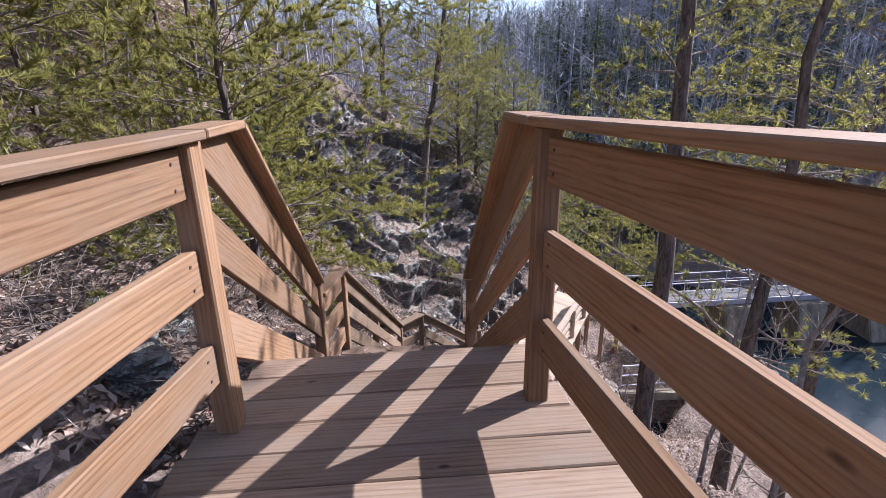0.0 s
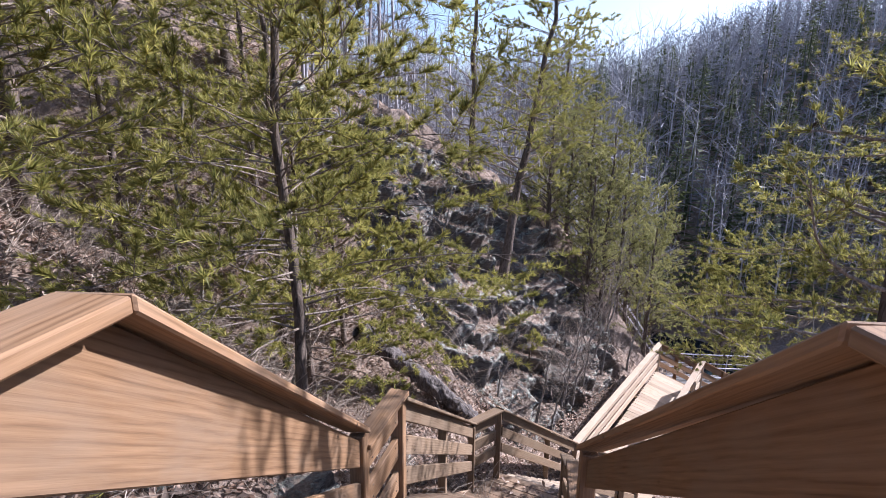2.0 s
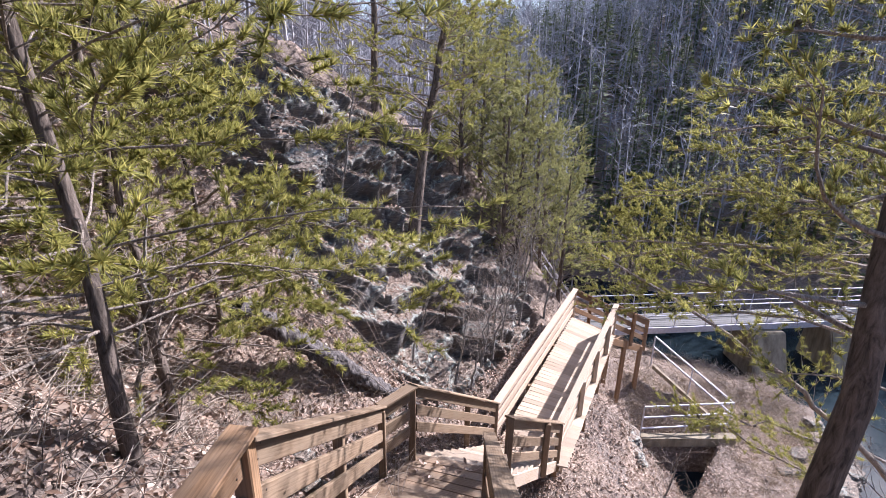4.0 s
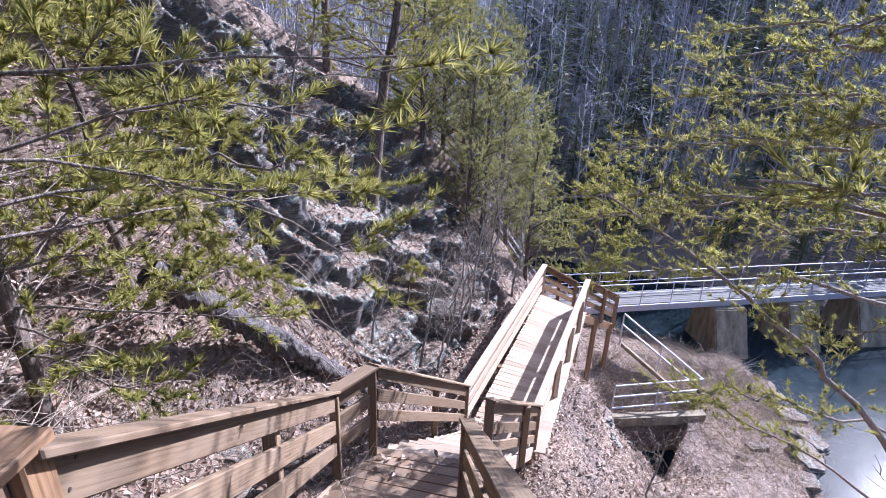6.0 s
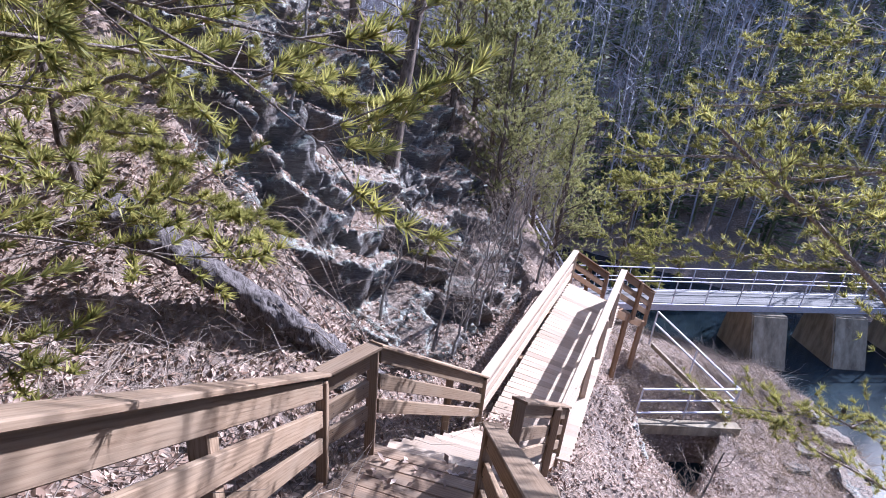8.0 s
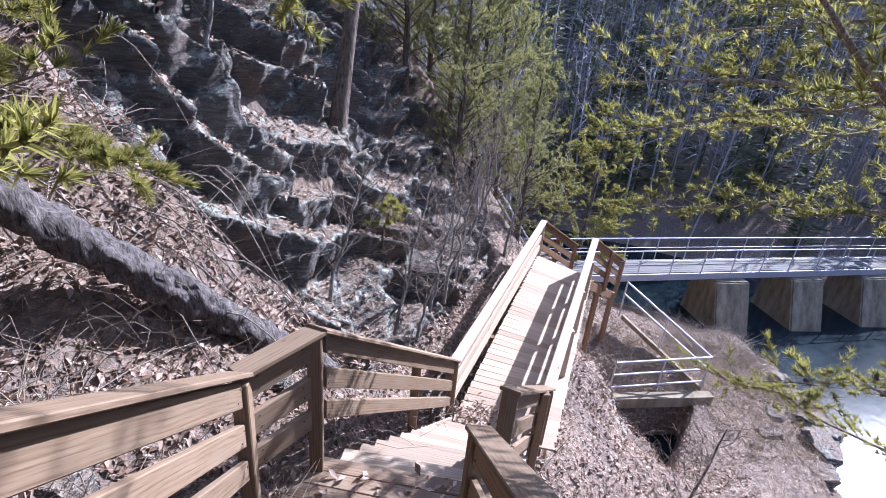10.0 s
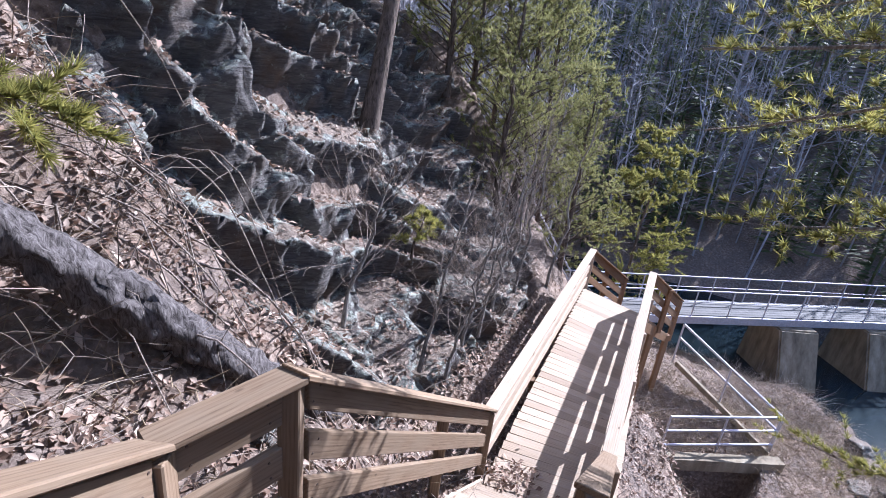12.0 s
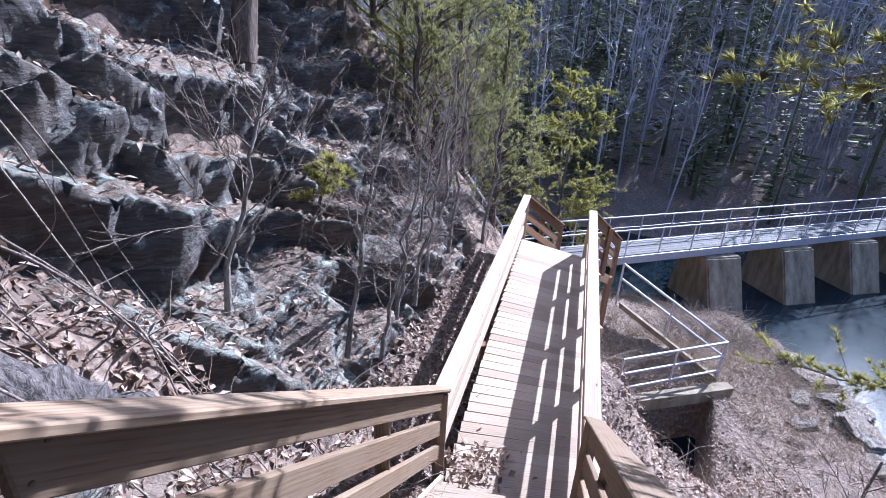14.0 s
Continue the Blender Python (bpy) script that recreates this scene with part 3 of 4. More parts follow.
def cliff():
    """The outcrop: thick beds dipping to the river, stepping up the hillside in ledges, broken by joints into blocks, sinking under the leaves."""
    step = 0.034
    xs, ys = np.arange(-7.0, 4.2, step), np.arange(10.6, 21.5, step)
    X, Y = np.meshgrid(xs, ys)
    base = ground_z(X, Y)
    warp, fine, grit, cell = (np.zeros(X.shape) for k in range(4))
    for i in range(X.shape[0]):
        for j in range(X.shape[1]):
            x, y, z = X[i, j], Y[i, j], base[i, j]
            warp[i, j] = noise.noise(Vector((x * 0.45, y * 0.45, z * 0.3 + 1.7)))
            fine[i, j] = noise.fractal(Vector((x * 1.6, y * 1.6, z * 2.6)), 0.75, 2.1, 5)
            grit[i, j] = noise.fractal(Vector((x * 5.0, y * 5.0, z * 9.0)), 0.6, 2.2, 3)
            cell[i, j] = noise.cell(Vector((x * 0.9 + 0.5 * warp[i, j], y * 0.9, z * 1.3)))
    u = 0.47 * X + 0.88 * Y                      # along the foot of the hill
    rise, run = 0.95, 0.80
    t = (base + 0.10 * u) / rise + 0.75 * warp + 0.10 * fine
    joint = (u / 2.3 + 0.7 * warp) % 1
    t = t + 0.62 * (joint - 0.5) + 0.16 * cell   # each block's front turned towards the valley's head
    f = t % 1
    da, dz = tread(f)
    g = (base / 0.26 + 0.8 * warp * 2 + 0.35 * fine + 0.3 * cell) % 1
    ea, ez = tread(g)
    face = np.clip((f - 0.45) / 0.1, 0, 1)
    along = run * da + 0.26 * 0.55 * ea * (0.35 + 0.65 * face)
    up = rise * dz + 0.26 * 0.5 * ez * (0.35 + 0.65 * face)
    out = 0.07 * cell + 0.13 * fine + 0.045 * grit - 0.16 * np.clip(1 - np.abs(joint - 0.02) * 22, 0, 1)
    sink = cliff_sink(X, Y)
    keep = np.clip(1 - sink, 0, 1)
    along, up = along * keep, up * keep
    out = out + 0.16 - 0.75 * sink
    V = np.stack([X - 0.80 * along + 0.50 * out, Y + 0.60 * along - 0.40 * out, base + up + 0.6 * out], -1).reshape(-1, 3)
    nx, ny = len(xs), len(ys)
    I = (np.arange(ny - 1)[:, None] * nx + np.arange(nx - 1)[None]).ravel()
    CLIFF_TOPS.append(V.reshape(ny, nx, 3)[(f > 0.06) & (f < 0.42) & (out > -0.3)])
    return arrays("rock_cliff", V, np.stack([I, I + 1, I + 1 + nx, I + nx], -1), ROCK)


tagged(cliff(), "dark stepped rock cliff with pale lichen on its ledges", "cliff", kind="structure")
rr = random.Random(11)
for (x, y, s) in ((-2.9, 13.2, 0.7), (0.9, 15.2, 0.6), (2.0, 17.6, 0.6)):
    rock((x, y, gz(x, y) - 0.05 * s), (0.95 * s, 0.75 * s, 0.5 * s), rr.uniform(-35, 25), rr.uniform(0, 50), tilt=rr.uniform(5, 22))
for (x, y, s) in ((-2.2, 3.0, 0.55), (-3.0, 4.2, 0.6), (-1.9, 4.9, 0.4), (-4.2, 6.4, 0.5), (-1.7, 7.6, 0.35), (-2.1, 8.9, 0.3), (-1.0, 10.7, 0.3), (6.25, 16.5, 1.0), (6.0, 15.4, 0.6), (15.0, 18.4, 0.9), (14.2, 16.6, 0.9), (13.2, 15.6, 0.8), (15.3, 19.6, 0.7), (12.4, 14.8, 0.7), (12.9, 17.2, 0.5), (11.8, 16.0, 0.45)):
    rock((x, y, gz(x, y) + 0.02), (0.9 * s, 0.7 * s, 0.5 * s), rr.uniform(0, 180), rr.uniform(0, 50), "grey lichened boulder among dead leaves", tilt=rr.uniform(0, 15))


# ---- trees ----
def needles(centres, dirs, rs, length=0.1, count=16, spread=0.7, width=0.006):
    """Tufts of long thin needles fanning from each twig end."""
    c = np.repeat(np.asarray(centres), count, 0)
    d = np.repeat(np.asarray(dirs), count, 0) + rs.normal(size=(len(c), 3)) * spread
    d /= np.linalg.norm(d, axis=1)[:, None]
    side = np.cross(d, rs.normal(size=d.shape))
    side /= np.linalg.norm(side, axis=1)[:, None] + 1e-9
    L = length * rs.uniform(0.7, 1.2, (len(c), 1))
    back = c - d * 0.0
    v = np.stack([back - side * width, back + side * width, c + d * L], 1).reshape(-1, 3)
    return v, np.arange(len(v)).reshape(-1, 3)


def limb(start, direction, length, r, rs, droop=-0.15, wob=0.12, k=7):
    d = np.array(direction, float)
    d /= np.linalg.norm(d)
    p = [np.array(start, float)]
    for i in range(k - 1):
        d = d + rs.normal(size=3) * wob + np.array([0, 0, droop / k * 2])
        d /= np.linalg.norm(d)
        p.append(p[-1] + d * length / (k - 1))
    p = np.array(p)
    return p, np.linspace(r, r * 0.25, k)


def cone_mesh():
    """A closed pine cone: rings of short overlapping scales."""
    bm = bmesh.new()
    for k in range(5):
        z, r = 0.012 * k, 0.024 * math.sin(0.6 + 0.5 * k)
        for j in range(7):
            a = (j + 0.5 * (k % 2)) * 6.283 / 7
            c, s_ = math.cos(a), math.sin(a)
            v = [bm.verts.new(p) for p in ((0.3 * r * c, 0.3 * r * s_, z), (r * c - 0.010 * s_, r * s_ + 0.010 * c, z + 0.012), (1.2 * r * c, 1.2 * r * s_, z + 0.020), (r * c + 0.010 * s_, r * s_ - 0.010 * c, z + 0.012))]
            bm.faces.new(v)
    me = bpy.data.meshes.new("pine_cone")
    bm.to_mesh(me)
    bm.free()
    me.materials.append(PINEBARK)
    return me


CONE = cone_mesh()


def tree(name, base, top, r, label, seed, limbs=40, reach=2.2, low=0.2, foliage=True, tufts=9, material=None, bark_m=None, droop=-0.1, azimuth=None, length=0.088,
         rise=0.15, twigs=11, spread=0.62, count=12, width=0.0068, z0=-0.3, cones=0, boughs=(), crook=0.035):
    rs = np.random.RandomState(seed)
    base, top = np.array(base, float), np.array(top, float)
    ob = thing(name, base, label, "tree")
    ks = 12
    t = np.linspace(0, 1, ks)[:, None]
    trunk = base + (top - base) * t + rs.normal(size=(ks, 3)) * crook * np.array([1, 1, 0.2]) * np.linalg.norm(top - base) / 5 * np.sin(t * np.pi)
    trunk[0, 2] += z0
    rad = r * (1 - 0.82 * t[:, 0]) + 0.006
    rad[0] *= 1.25
    v, f = tube(trunk, rad, 10)
    arrays("trunk", v, f, bark_m or PINEBARK, ob, smooth=True)
    wood_parts, cen, dirs = [], [], []
    for i in range(limbs + len(boughs)):
        u = low + (1 - low) * ((i + rs.uniform(0, 1)) / limbs)
        q = u * (ks - 1)
        j = min(int(q), ks - 2)
        s = trunk[j] + (trunk[j + 1] - trunk[j]) * (q - j)
        az = rs.uniform(0, 2 * np.pi) if azimuth is None else radians(azimuth[0]) + rs.normal() * radians(azimuth[1])
        L = reach * (0.35 + 0.65 * (1 - u) ** 0.6) * rs.uniform(0.6, 1.1)
        p, lr = limb(s, (math.cos(az), math.sin(az), rise + 0.5 * u * rs.uniform(0.4, 1)), L, max(0.006, r * 0.24 * (1.1 - u)), rs, droop)
        if i >= limbs:
            b0, b1, br = boughs[i - limbs]
            tt = np.linspace(0, 1, 14)[:, None]
            p = np.array([b0]) * (1 - tt) + np.array([b1]) * tt + rs.normal(size=(14, 3)) * 0.05 * np.sin(tt * 3.14)
            p[:, 2] += 0.35 * np.sin(tt[:, 0] * 3.14)
            lr, L = np.linspace(br, br * 0.2, 14), 0.42 * np.linalg.norm(np.array(b1) - np.array(b0))
        wood_parts.append(tube(p, lr, 5))
        for w in range(twigs if i < limbs else twigs * 4):
            a = rs.uniform(0.3, 1.0)
            qq = a * (len(p) - 1)
            jj = min(int(qq), len(p) - 2)
            s2 = p[jj] + (p[jj + 1] - p[jj]) * (qq - jj)
            ax = p[jj + 1] - p[jj]
            ax = ax / np.linalg.norm(ax)
            d2 = ax * 0.8 + rs.normal(size=3) * np.array([0.6, 0.6, 0.3])
            p2, r2 = limb(s2, d2, L * rs.uniform(0.14, 0.34), 0.005, rs, 0.15, 0.15, 4)
            wood_parts.append(tube(p2, r2, 3))
            if foliage:
                for g in range(tufts):
                    b = rs.uniform(0.25, 1.0) * (len(p2) - 1)
                    jb = min(int(b), len(p2) - 2)
                    cen.append(p2[jb] + (p2[jb + 1] - p2[jb]) * (b - jb))
                    dd = p2[jb + 1] - p2[jb]
                    dirs.append(dd / np.linalg.norm(dd) + np.array([0, 0, 0.55]))
    v, f = join(wood_parts)
    arrays("branchwork", v, f, TWIG if not foliage or material is None else PINEBARK, ob, smooth=True)
    if foliage:
        v, f = needles(cen, dirs, rs, length, count, spread, width)
        arrays("crown", v, f, material or NEEDLE, ob)
        for k in range(cones):
            put("pine_cone", CONE, None, ob, "", Matrix.Translation(Vector(cen[rs.randint(len(cen))]) - Vector((0, 0, 0.02))) @ pose(0, 0, 0, rs.uniform(100, 200), 0, rs.uniform(0, 360)))
    return ob


PINE = "young pine with long yellow-green needles and a thin dark trunk"
tree("pine_tree", (-2.42, 6.1, gz(-2.42, 6.1)), (-2.7, 6.3, 5.2), 0.06, "young pine with yellow-green needles beside the stairs", 1, limbs=120, reach=3.0, low=0.15, tufts=9, twigs=11, count=18, width=0.005)
tree("pine_tree", (-4.8, 4.6, gz(-4.8, 4.6)), (-4.9, 4.6, 6.5), 0.08, PINE, 2, limbs=85, reach=2.6, low=0.15)
tree("pine_tree", (-4.3, 9.3, gz(-4.3, 9.3)), (-4.4, 9.4, 6.0), 0.07, PINE, 3, limbs=60, reach=2.6, low=0.15)
tree("pine_tree", (-3.6, 10.3, gz(-3.6, 10.3)), (-3.9, 10.3, 0.8), 0.05, "small pine with branches over the stairs", 13, limbs=12, reach=1.5, low=0.2, azimuth=(-10, 60), rise=0.05, count=22, width=0.0042,
     boughs=(((-3.7, 10.3, -1.5), (-0.35, 9.5, -1.25), 0.03), ((-3.65, 10.3, -2.9), (-1.5, 9.6, -2.4), 0.022), ((-3.7, 10.2, -2.1), (-1.9, 9.0, -1.8), 0.022), ((-3.7, 10.3, -0.9), (-1.6, 8.6, -0.5), 0.025)))
tree("pine_tree", (-0.75, 15.9, gz(-0.75, 15.9)), (0.7, 17.4, 7.0), 0.14, "tall pine with a dark leaning trunk on the rocks", 4, limbs=92, reach=2.9, low=0.26, tufts=10, cones=24)
tree("pine_tree", (2.95, 6.0, gz(2.95, 6.0)), (3.15, 6.3, 7.5), 0.13, "tall dark pine beside the lookout with bare lower limbs", 5, limbs=46, reach=2.1, low=0.3, tufts=4, droop=-0.12, azimuth=(40, 65), cones=20)
tree("pine_tree", (4.55, 6.4, gz(4.55, 6.4)), (4.95, 6.8, 5.5), 0.12, "dark pine on the bank with bare lower limbs", 15, limbs=34, reach=2.4, low=0.25, tufts=4, droop=-0.12, azimuth=(60, 90), cones=14)
tree("pine_tree", (8.3, 9.6, gz(8.3, 9.6)), (8.4, 9.6, 7.0), 0.15, "tall pine on the bank with long drooping branches", 16, limbs=50, reach=6.0, low=0.5, azimuth=(180, 38), rise=0.02, droop=-0.2, twigs=14, tufts=6, count=16, width=0.005, cones=50,
     boughs=(((8.3, 9.7, -6.0), (1.9, 8.6, -1.0), 0.06), ((8.3, 9.6, -2.0), (2.0, 11.1, -1.7), 0.045), ((8.3, 9.6, -3.2), (3.0, 11.0, -2.9), 0.045), ((8.3, 9.6, -1.0), (3.2, 7.6, -0.2), 0.045), ((8.3, 9.6, 0.0), (3.6, 10.0, 0.3), 0.045),
             ((8.3, 9.6, -5.4), (3.6, 9.6, -4.1), 0.03), ((8.3, 9.6, -1.6), (2.6, 11.8, -2.3), 0.04), ((8.3, 9.6, -1.2), (3.4, 12.4, -1.2), 0.04), ((8.3, 9.6, -2.4), (3.6, 11.9, -2.2), 0.04), ((8.3, 9.6, -6.8), (5.0, 12.2, -5.9), 0.03), ((8.3, 9.6, -0.6), (4.4, 12.6, -0.3), 0.04), ((8.3, 9.6, 0.4), (5.0, 13.4, 0.7), 0.04), ((8.3, 9.6, -1.4), (3.5, 11.7, -0.9), 0.035)))
tree("pine_tree", (-3.9, 3.3, gz(-3.9, 3.3)), (-4.0, 3.3, 5.5), 0.07, PINE, 61, limbs=70, reach=2.3, low=0.2)
tree("pine_tree", (-2.4, 21.5, gz(-2.4, 21.5)), (-2.3, 21.5, 9), 0.13, PINE, 7, limbs=60, reach=2.8, low=0.15)
tree("pine_tree", (1.2, 24.5, gz(1.2, 24.5)), (1.3, 24.5, 5), 0.12, PINE, 18, limbs=56, reach=2.6, low=0.15)
tree("pine_tree", (-7.0, 12.5, gz(-7.0, 12.5)), (-7.0, 12.5, 8), 0.12, PINE, 19, limbs=60, reach=2.8, low=0.12)
tree("pine_tree", (-6.8, 7.2, gz(-6.8, 7.2)), (-6.8, 7.2, 7.5), 0.12, PINE, 20, limbs=60, reach=2.8, low=0.12)
for k, (x, y, h, sd) in enumerate(((-6.2, 4.0, 7.5, 71), (-7.6, 9.6, 7.5, 72), (-5.9, 11.4, 6.0, 73), (-3.2, 7.9, 4.2, 74))):
    tree("pine_tree", (x, y, gz(x, y)), (x - 0.1, y, gz(x, y) + h), 0.07, PINE, sd, limbs=56, reach=2.4, low=0.12)
CEDAR_LABEL = "slender olive-green cedar behind the walkway"
for k, (x, y, top, sd) in enumerate(((2.9, 20.6, 1.2, 8), (4.4, 23.2, -1.0, 30), (1.5, 21.6, 1.8, 31), (5.6, 26.5, -3.0, 32), (3.2, 29.0, -0.5, 33), (2.2, 19.5, 0.2, 34), (3.7, 21.8, 0.8, 35), (0.7, 20.4, 2.4, 36), (4.9, 21.5, -2.4, 37), (2.4, 23.0, 2.6, 38), (6.9, 28.5, -2.0, 39))):
    tree("cedar_tree", (x, y, gz(x, y)), (x, y, top), 0.09, CEDAR_LABEL, sd, limbs=72, reach=2.1, low=0.04, material=CEDAR, length=0.09, rise=0.7, tufts=6, twigs=9)
tree("pine_seedling", (0.15, 14.6, -4.75), (0.3, 14.5, -4.2), 0.015, "tiny bright pine seedling on a rock ledge", 51, limbs=14, reach=0.45, low=0.2, length=0.09, twigs=6, tufts=5, z0=-0.2)
tree("pine_sapling", (10.4, 28.2, gz(10.4, 28.2)), (10.6, 28.2, -4.2), 0.08, "bright green young pine behind the footbridge", 9, limbs=64, reach=3.0, low=0.1, length=0.15, width=0.012)
for k, (x, y, h, sd) in enumerate(((3.7, 18.7, 4.4, 21), (0.8, 13.6, 2.2, 22), (2.3, 17.4, 3.6, 23), (-2.3, 13.6, 3.0, 24), (1.5, 15.2, 2.8, 25), (2.9, 3.4, 4.0, 26), (4.2, 6.4, 5.6, 27), (4.3, 10.6, 3.0, 28), (1.1, 14.4, 2.0, 29), (5.4, 7.4, 6.2, 40), (0.4, 13.4, 2.4, 42), (1.9, 16.3, 3.4, 43), (1.2, 15.0, 2.6, 44), (2.7, 17.9, 4.0, 45), (-0.6, 12.5, 1.6, 46), (3.0, 19.4, 4.2, 47), (-3.4, 7.6, 2.6, 48), (-4.4, 6.6, 3.0, 49), (-5.2, 8.2, 3.0, 50))):
    tree("bare_sapling", (x, y, gz(x, y)), (x + 0.45, y + 0.2, gz(x, y) + h), 0.022 + 0.004 * (h - 2), "bare grey sapling with thin crooked branches", sd, limbs=24, reach=1.35, low=0.12, foliage=False, bark_m=GREYBARK, rise=0.6, droop=0.2, twigs=8, crook=0.08)

# fallen log
lt = np.linspace(0, 1, 70)[:, None]
lp = np.array([(-3.1, 9.78, -2.32)]) * (1 - lt) + np.array([(-0.5, 11.42, -5.4)]) * lt
v, f = tube(lp, np.linspace(0.175, 0.125, 70), 28)
for i in range(len(v)):
    p = Vector(v[i])
    k = i // 28
    out_ = Vector(v[i] - lp[k])
    plate = noise.cell(Vector((p.x * 9, p.y * 9 + p.z * 4, p.z * 9)))
    v[i] = v[i] + np.array(out_.normalized()) * (0.045 * plate + 0.025 * noise.fractal(p * 14, 0.8, 2, 3))
tagged(arrays("fallen_log", v, f, LOGBARK), "fallen grey log with cracked bark on dead leaves", "log")


# bramble canes over the slope
bramble = thing("bramble", (-2.0, 11.0, gz(-2.0, 11.0)), "tangle of long pale arching bramble canes", "bramble")
brs = np.random.RandomState(77)
for k in range(26):
    bx, by = brs.uniform(-3.4, -0.9), brs.uniform(10.6, 12.2)
    a, span, high = brs.uniform(-0.6, 1.2), brs.uniform(0.7, 1.9), brs.uniform(0.25, 0.7)
    tt = np.linspace(0, 1, 12)
    px, py = bx + math.cos(a) * span * tt, by - math.sin(a) * 0.5 * span * tt
    g0 = gz(px[0], py[0])
    g1 = gz(px[-1], py[-1])
    pz = g0 + (g1 - g0) * tt + high * np.sin(tt * 3.14) * (1 - 0.3 * tt) + brs.normal(size=12) * 0.015
    v, f = tube(np.stack([px, py, pz], 1), np.linspace(0.011, 0.004, 12), 5)
    arrays("cane", v, f, TWIG, bramble, smooth=True)


# ---- litter, brush and far woods ----
def scatter(n, x0, x1, y0, y1, rs, keep=None):
    x, y = rs.uniform(x0, x1, n), rs.uniform(y0, y1, n)
    z = ground_z(x, y)
    ok = (z > WATER_Z + 0.1) & (cliff_sink(x, y) > 0.22)
    if keep is not None:
        ok &= keep(x, y)
    return np.stack([x, y, z], 1)[ok]


def leaves(p, rs, size):
    n = len(p)
    a = rs.uniform(0, 6.28, n)
    tilt = rs.normal(size=(n, 3)) * 0.45
    u = np.stack([np.cos(a), np.sin(a), tilt[:, 0]], 1)
    w = np.stack([-np.sin(a), np.cos(a), tilt[:, 1]], 1)
    s = size * rs.uniform(0.6, 1.3, (n, 1))
    up = np.array([[0, 0, 1.0]])
    c = p + up * rs.uniform(0.005, 0.05, (n, 1))
    v = np.stack([c - u * s, c - w * s * 0.45 + up * s * 0.25, c + u * s, c + w * s * 0.45 + up * s * 0.25], 1).reshape(-1, 3)
    k = np.arange(n)[:, None] * 4
    return v, np.concatenate([k + np.array([[0, 1, 2]]), k + np.array([[0, 2, 3]])])


rs = np.random.RandomState(3)
pts = np.concatenate([scatter(80000, -8, 3, 2, 17, rs), scatter(22000, 1.5, 9, 3, 18, rs), scatter(6000, 7, 16, 14, 26, rs), scatter(5000, -8, 9, -3, 3, rs), scatter(9000, -9, 8, 17, 30, rs)])
tops = CLIFF_TOPS[0]
pts = np.concatenate([pts, tops[rs.randint(0, len(tops), 9000)]])
v, f = leaves(pts, rs, 0.046)
tagged(arrays("leaf_litter", v, f, LEAF), "dead tan oak leaves lying thick on the slope", "leaves", kind="stuff")


lr_ = np.random.RandomState(41)
fallen = np.concatenate([np.stack([lr_.normal(1.75, 0.22, 150), lr_.normal(12.45, 0.18, 150), np.full(150, WALK + 0.003)], 1),
                         np.stack([lr_.uniform(-0.5, 0.8, 40), lr_.uniform(8.9, 9.3, 40), np.full(40, LAND2 + 0.003)], 1),
                         np.stack([lr_.uniform(-0.9, 0.2, 30), lr_.uniform(4.5, 5.1, 30), np.full(30, LAND1 + 0.003)], 1)])
v, f = leaves(fallen, lr_, 0.045)
tagged(arrays("fallen_leaves", v, f, LEAF), "dead leaves drifted at the foot of the stairs", "leaves", kind="stuff")


def strands(p, rs, length, r, lift=0.5):
    out = []
    for q in p:
        a = rs.uniform(0, 6.28)
        L = length * rs.uniform(0.5, 1.4)
        pp, rr_ = limb(q, (math.cos(a), math.sin(a), lift * rs.uniform(0.1, 1.6)), L, r, rs, -0.5 * rs.uniform(0.2, 1.4), 0.22, 4)
        out.append(tube(pp, rr_, 3))
    return join(out)


v, f = strands(np.concatenate([scatter(2600, -7, 2.5, 3, 20, rs), scatter(1500, 2.0, 11, 3, 22, rs), scatter(900, 7, 17, 17, 27, rs), scatter(900, -6, 9, 18, 32, rs), scatter(4200, -9, -2.2, 2, 12, rs), scatter(900, 11.2, 15.0, 20, 23, rs), scatter(500, 12.8, 15.0, 16.5, 20, rs)]), rs, 0.85, 0.006, 0.8)
tagged(arrays("dry_brush", v, f, BRUSH), "tangled grey dead twigs and vines on the slope", "brush", kind="stuff")
v, f = strands(np.concatenate([scatter(4500, 5, 15, 11, 24, rs), scatter(5000, 10, 15.5, 14.5, 21, rs), scatter(1500, 7, 11, 17.4, 20, rs), scatter(3500, 7, 18, 17, 26, rs), scatter(1400, -4, 2, 9, 14, rs)]), rs, 0.42, 0.0045, 1.5)
tagged(arrays("dry_grass", v, f, STRAW), "dry straw-coloured grass on the river bank", "grass", kind="stuff")


def far_tree(q, rs, h, out):
    top = q + np.array([rs.normal() * 0.06 * h, rs.normal() * 0.06 * h, h])
    out.append(tube([q, (q + top) / 2 + rs.normal(size=3) * 0.012 * h, top], [0.007 * h, 0.005 * h, 0.0012 * h], 4))
    for k in range(30):
        s = q + (top - q) * rs.uniform(0.3, 0.97)
        d = rs.normal(size=3) * np.array([1, 1, 0.3]) + np.array([0, 0, 0.8])
        d /= np.linalg.norm(d)
        e = s + d * h * rs.uniform(0.08, 0.20)
        sd = np.cross(d, rs.normal(size=3)) * 0.0021 * h
        out.append((np.array([s - sd, s + sd, e]), np.array([[0, 1, 2]])))
        for m in range(3):
            e2 = s + (e - s) * rs.uniform(0.4, 0.9)
            d2 = d + rs.normal(size=3) * 0.6
            out.append((np.array([e2 - sd * 0.5, e2 + sd * 0.5, e2 + d2 * h * 0.09]), np.array([[0, 1, 2]])))


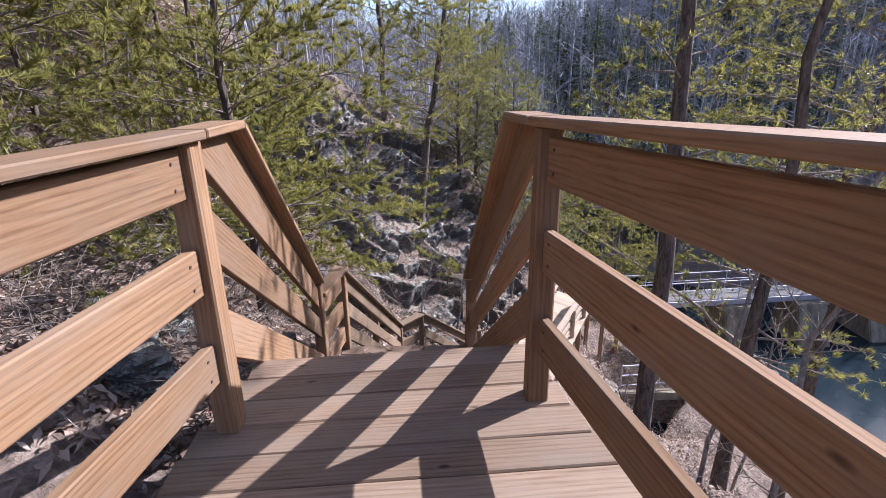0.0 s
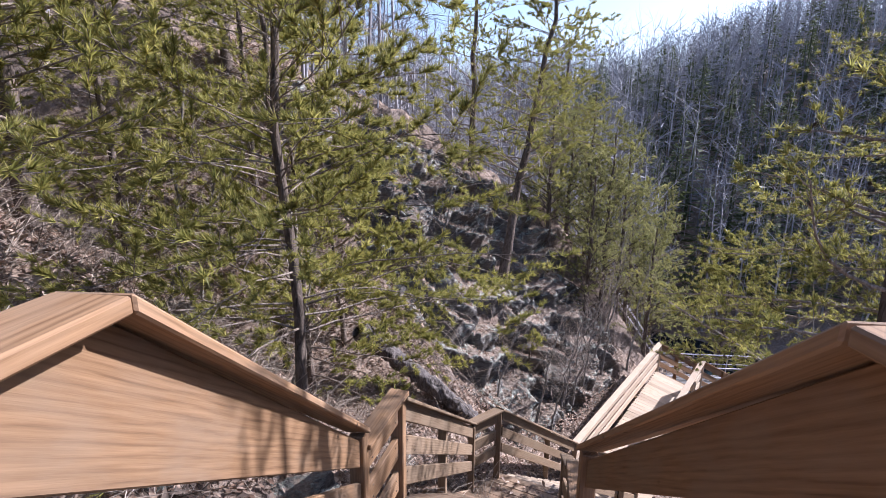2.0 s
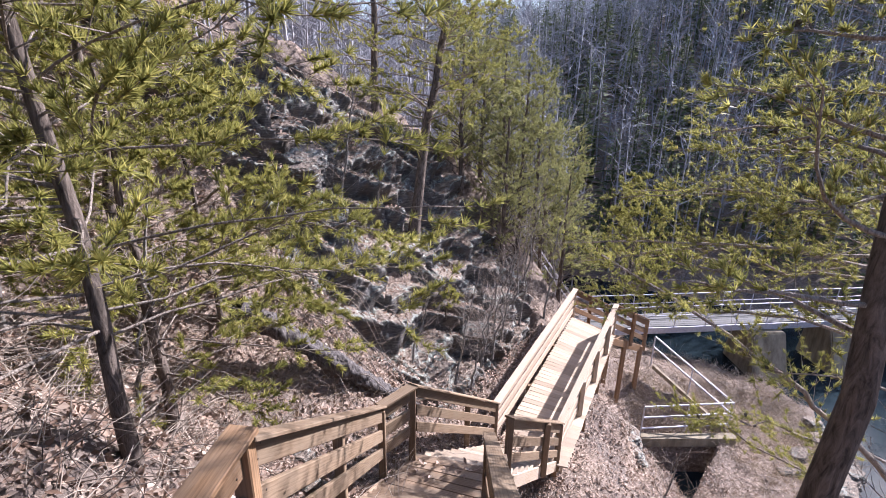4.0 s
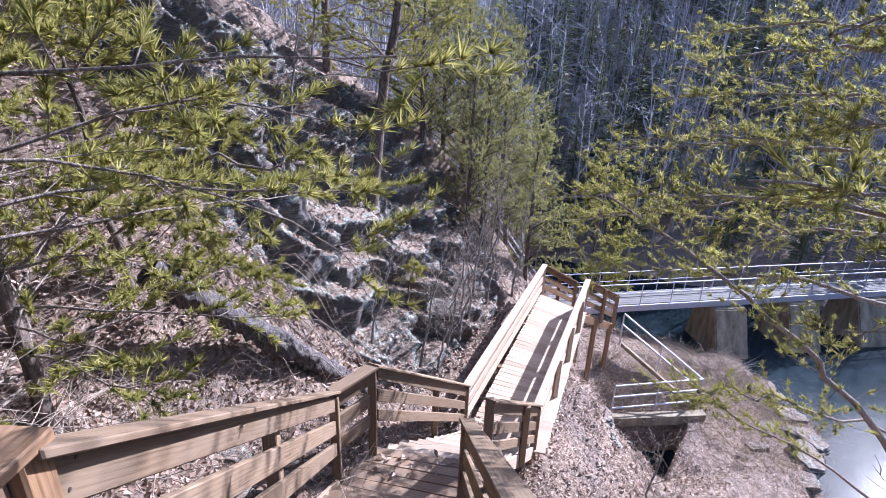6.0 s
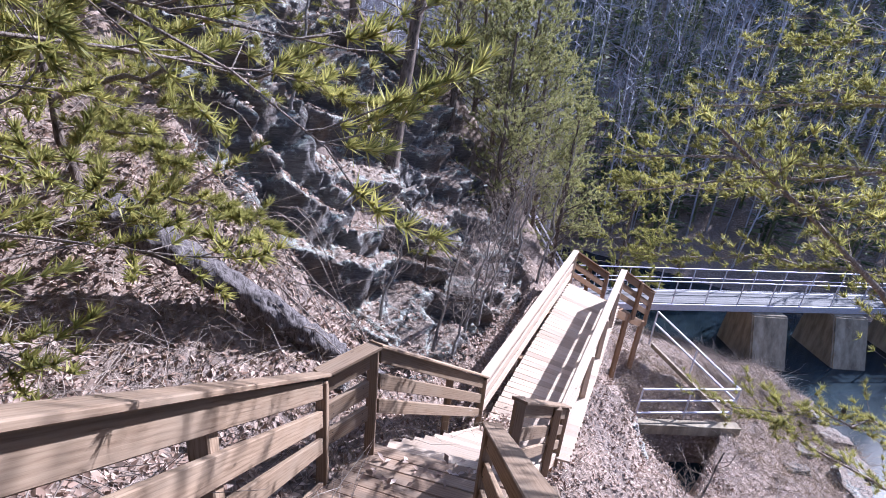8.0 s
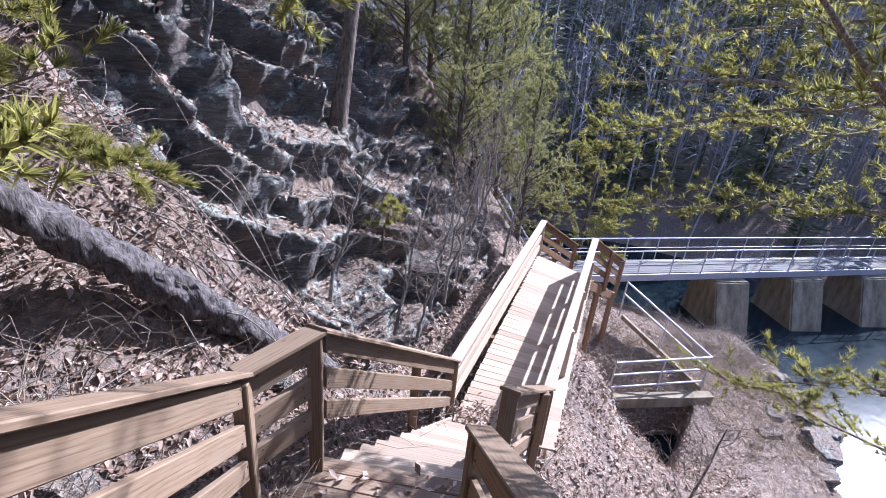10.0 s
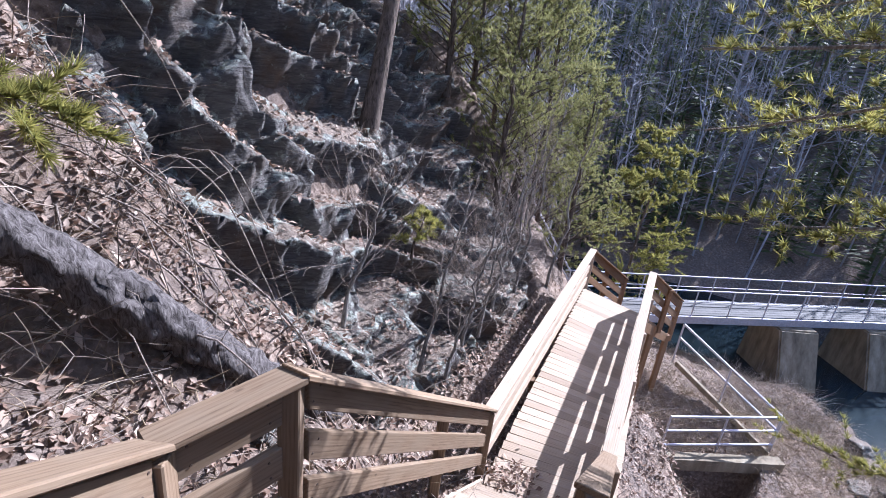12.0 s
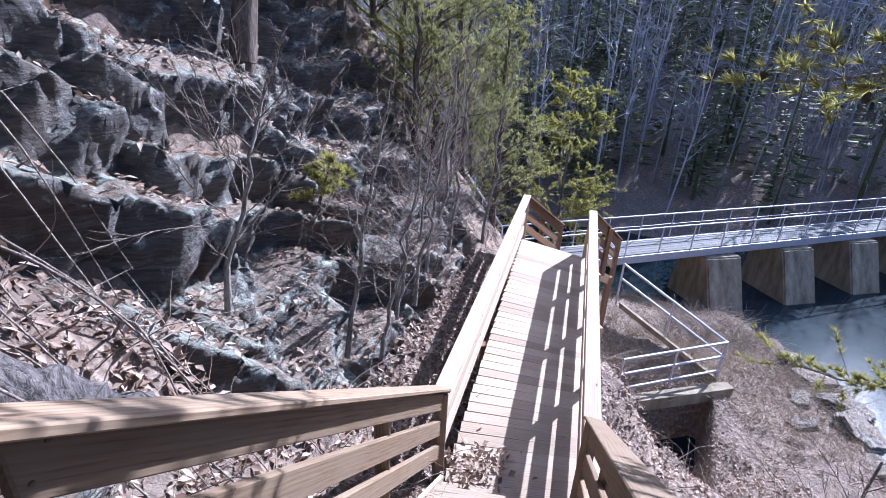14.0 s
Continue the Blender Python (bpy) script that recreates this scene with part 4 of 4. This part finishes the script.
def woods(name, pts, kinds, rs, lo, hi, material, label):
    """Many copies of a few shapes, turned and scaled, in one mesh."""
    vs, fs, n = [], [], 0
    for q in pts:
        v, f = kinds[rs.randint(len(kinds))]
        a, k = rs.uniform(0, 6.28), rs.uniform(lo, hi)
        c, s_ = math.cos(a) * k, math.sin(a) * k
        vs.append(np.stack([v[:, 0] * c - v[:, 1] * s_, v[:, 0] * s_ + v[:, 1] * c, v[:, 2] * k], 1) + q)
        fs.append(f + n)
        n += len(v)
    return tagged(arrays(name, np.concatenate(vs), np.concatenate(fs), material), label, "woods", kind="stuff")


bare = []
for k in range(12):
    out = []
    far_tree(np.zeros(3), rs, 1.0, out)
    bare.append(join(out))
green = []
for k in range(6):
    out = [tube([(0, 0, 0), (0, 0, 0.95)], [0.015, 0.004], 4)]
    for m in range(260):
        u = rs.uniform(0.08, 1) ** 0.8
        a, L = rs.uniform(0, 6.28), 0.33 * (1.03 - u) * rs.uniform(0.5, 1.15)
        e = np.array([math.cos(a) * L, math.sin(a) * L, u - 0.12 * L])
        sd = np.array([-math.sin(a), math.cos(a), rs.normal() * 0.5]) * 0.014
        b = e * np.array([0.45, 0.45, 1])
        out.append((np.array([b - sd, b + sd, e]), np.array([[0, 1, 2]])))
    green.append(join(out))
rs = np.random.RandomState(8)
pts = np.concatenate([scatter(3900, -40, 115, 30, 140, rs, lambda x, y: (x * 0.45 + y * 0.89 > 37) | (x > 48)), scatter(420, -30, -5, 14, 60, rs), scatter(90, -26, -10, 0, 18, rs), scatter(260, -8, 10, 28, 56, rs)])
woods("bare_woods", pts - np.array([0, 0, 0.3]), bare, rs, 6, 12, FARWOOD, "bare grey winter woods on the far hillsides")
pts = scatter(80, -26, -10, -2, 30, rs)
woods("evergreen_woods", pts - np.array([0, 0, 0.3]), green, rs, 4, 8, NEEDLE, "dense young pines on the hillside above the stairs")
pts = scatter(520, -4, 80, 24, 80, rs, lambda x, y: (x * 0.45 + y * 0.89 > 36.5))
woods("evergreen_woods", pts - np.array([0, 0, 0.3]), green, rs, 5, 10, FARGREEN, "dark evergreens among the bare woods")


# ---- true size: the plan's units to metres ----
for ob in list(scene.objects):
    if ob.parent is None and ob.type in ("MESH", "EMPTY"):
        ob.matrix_basis = Matrix.Scale(UNIT, 4) @ ob.matrix_basis
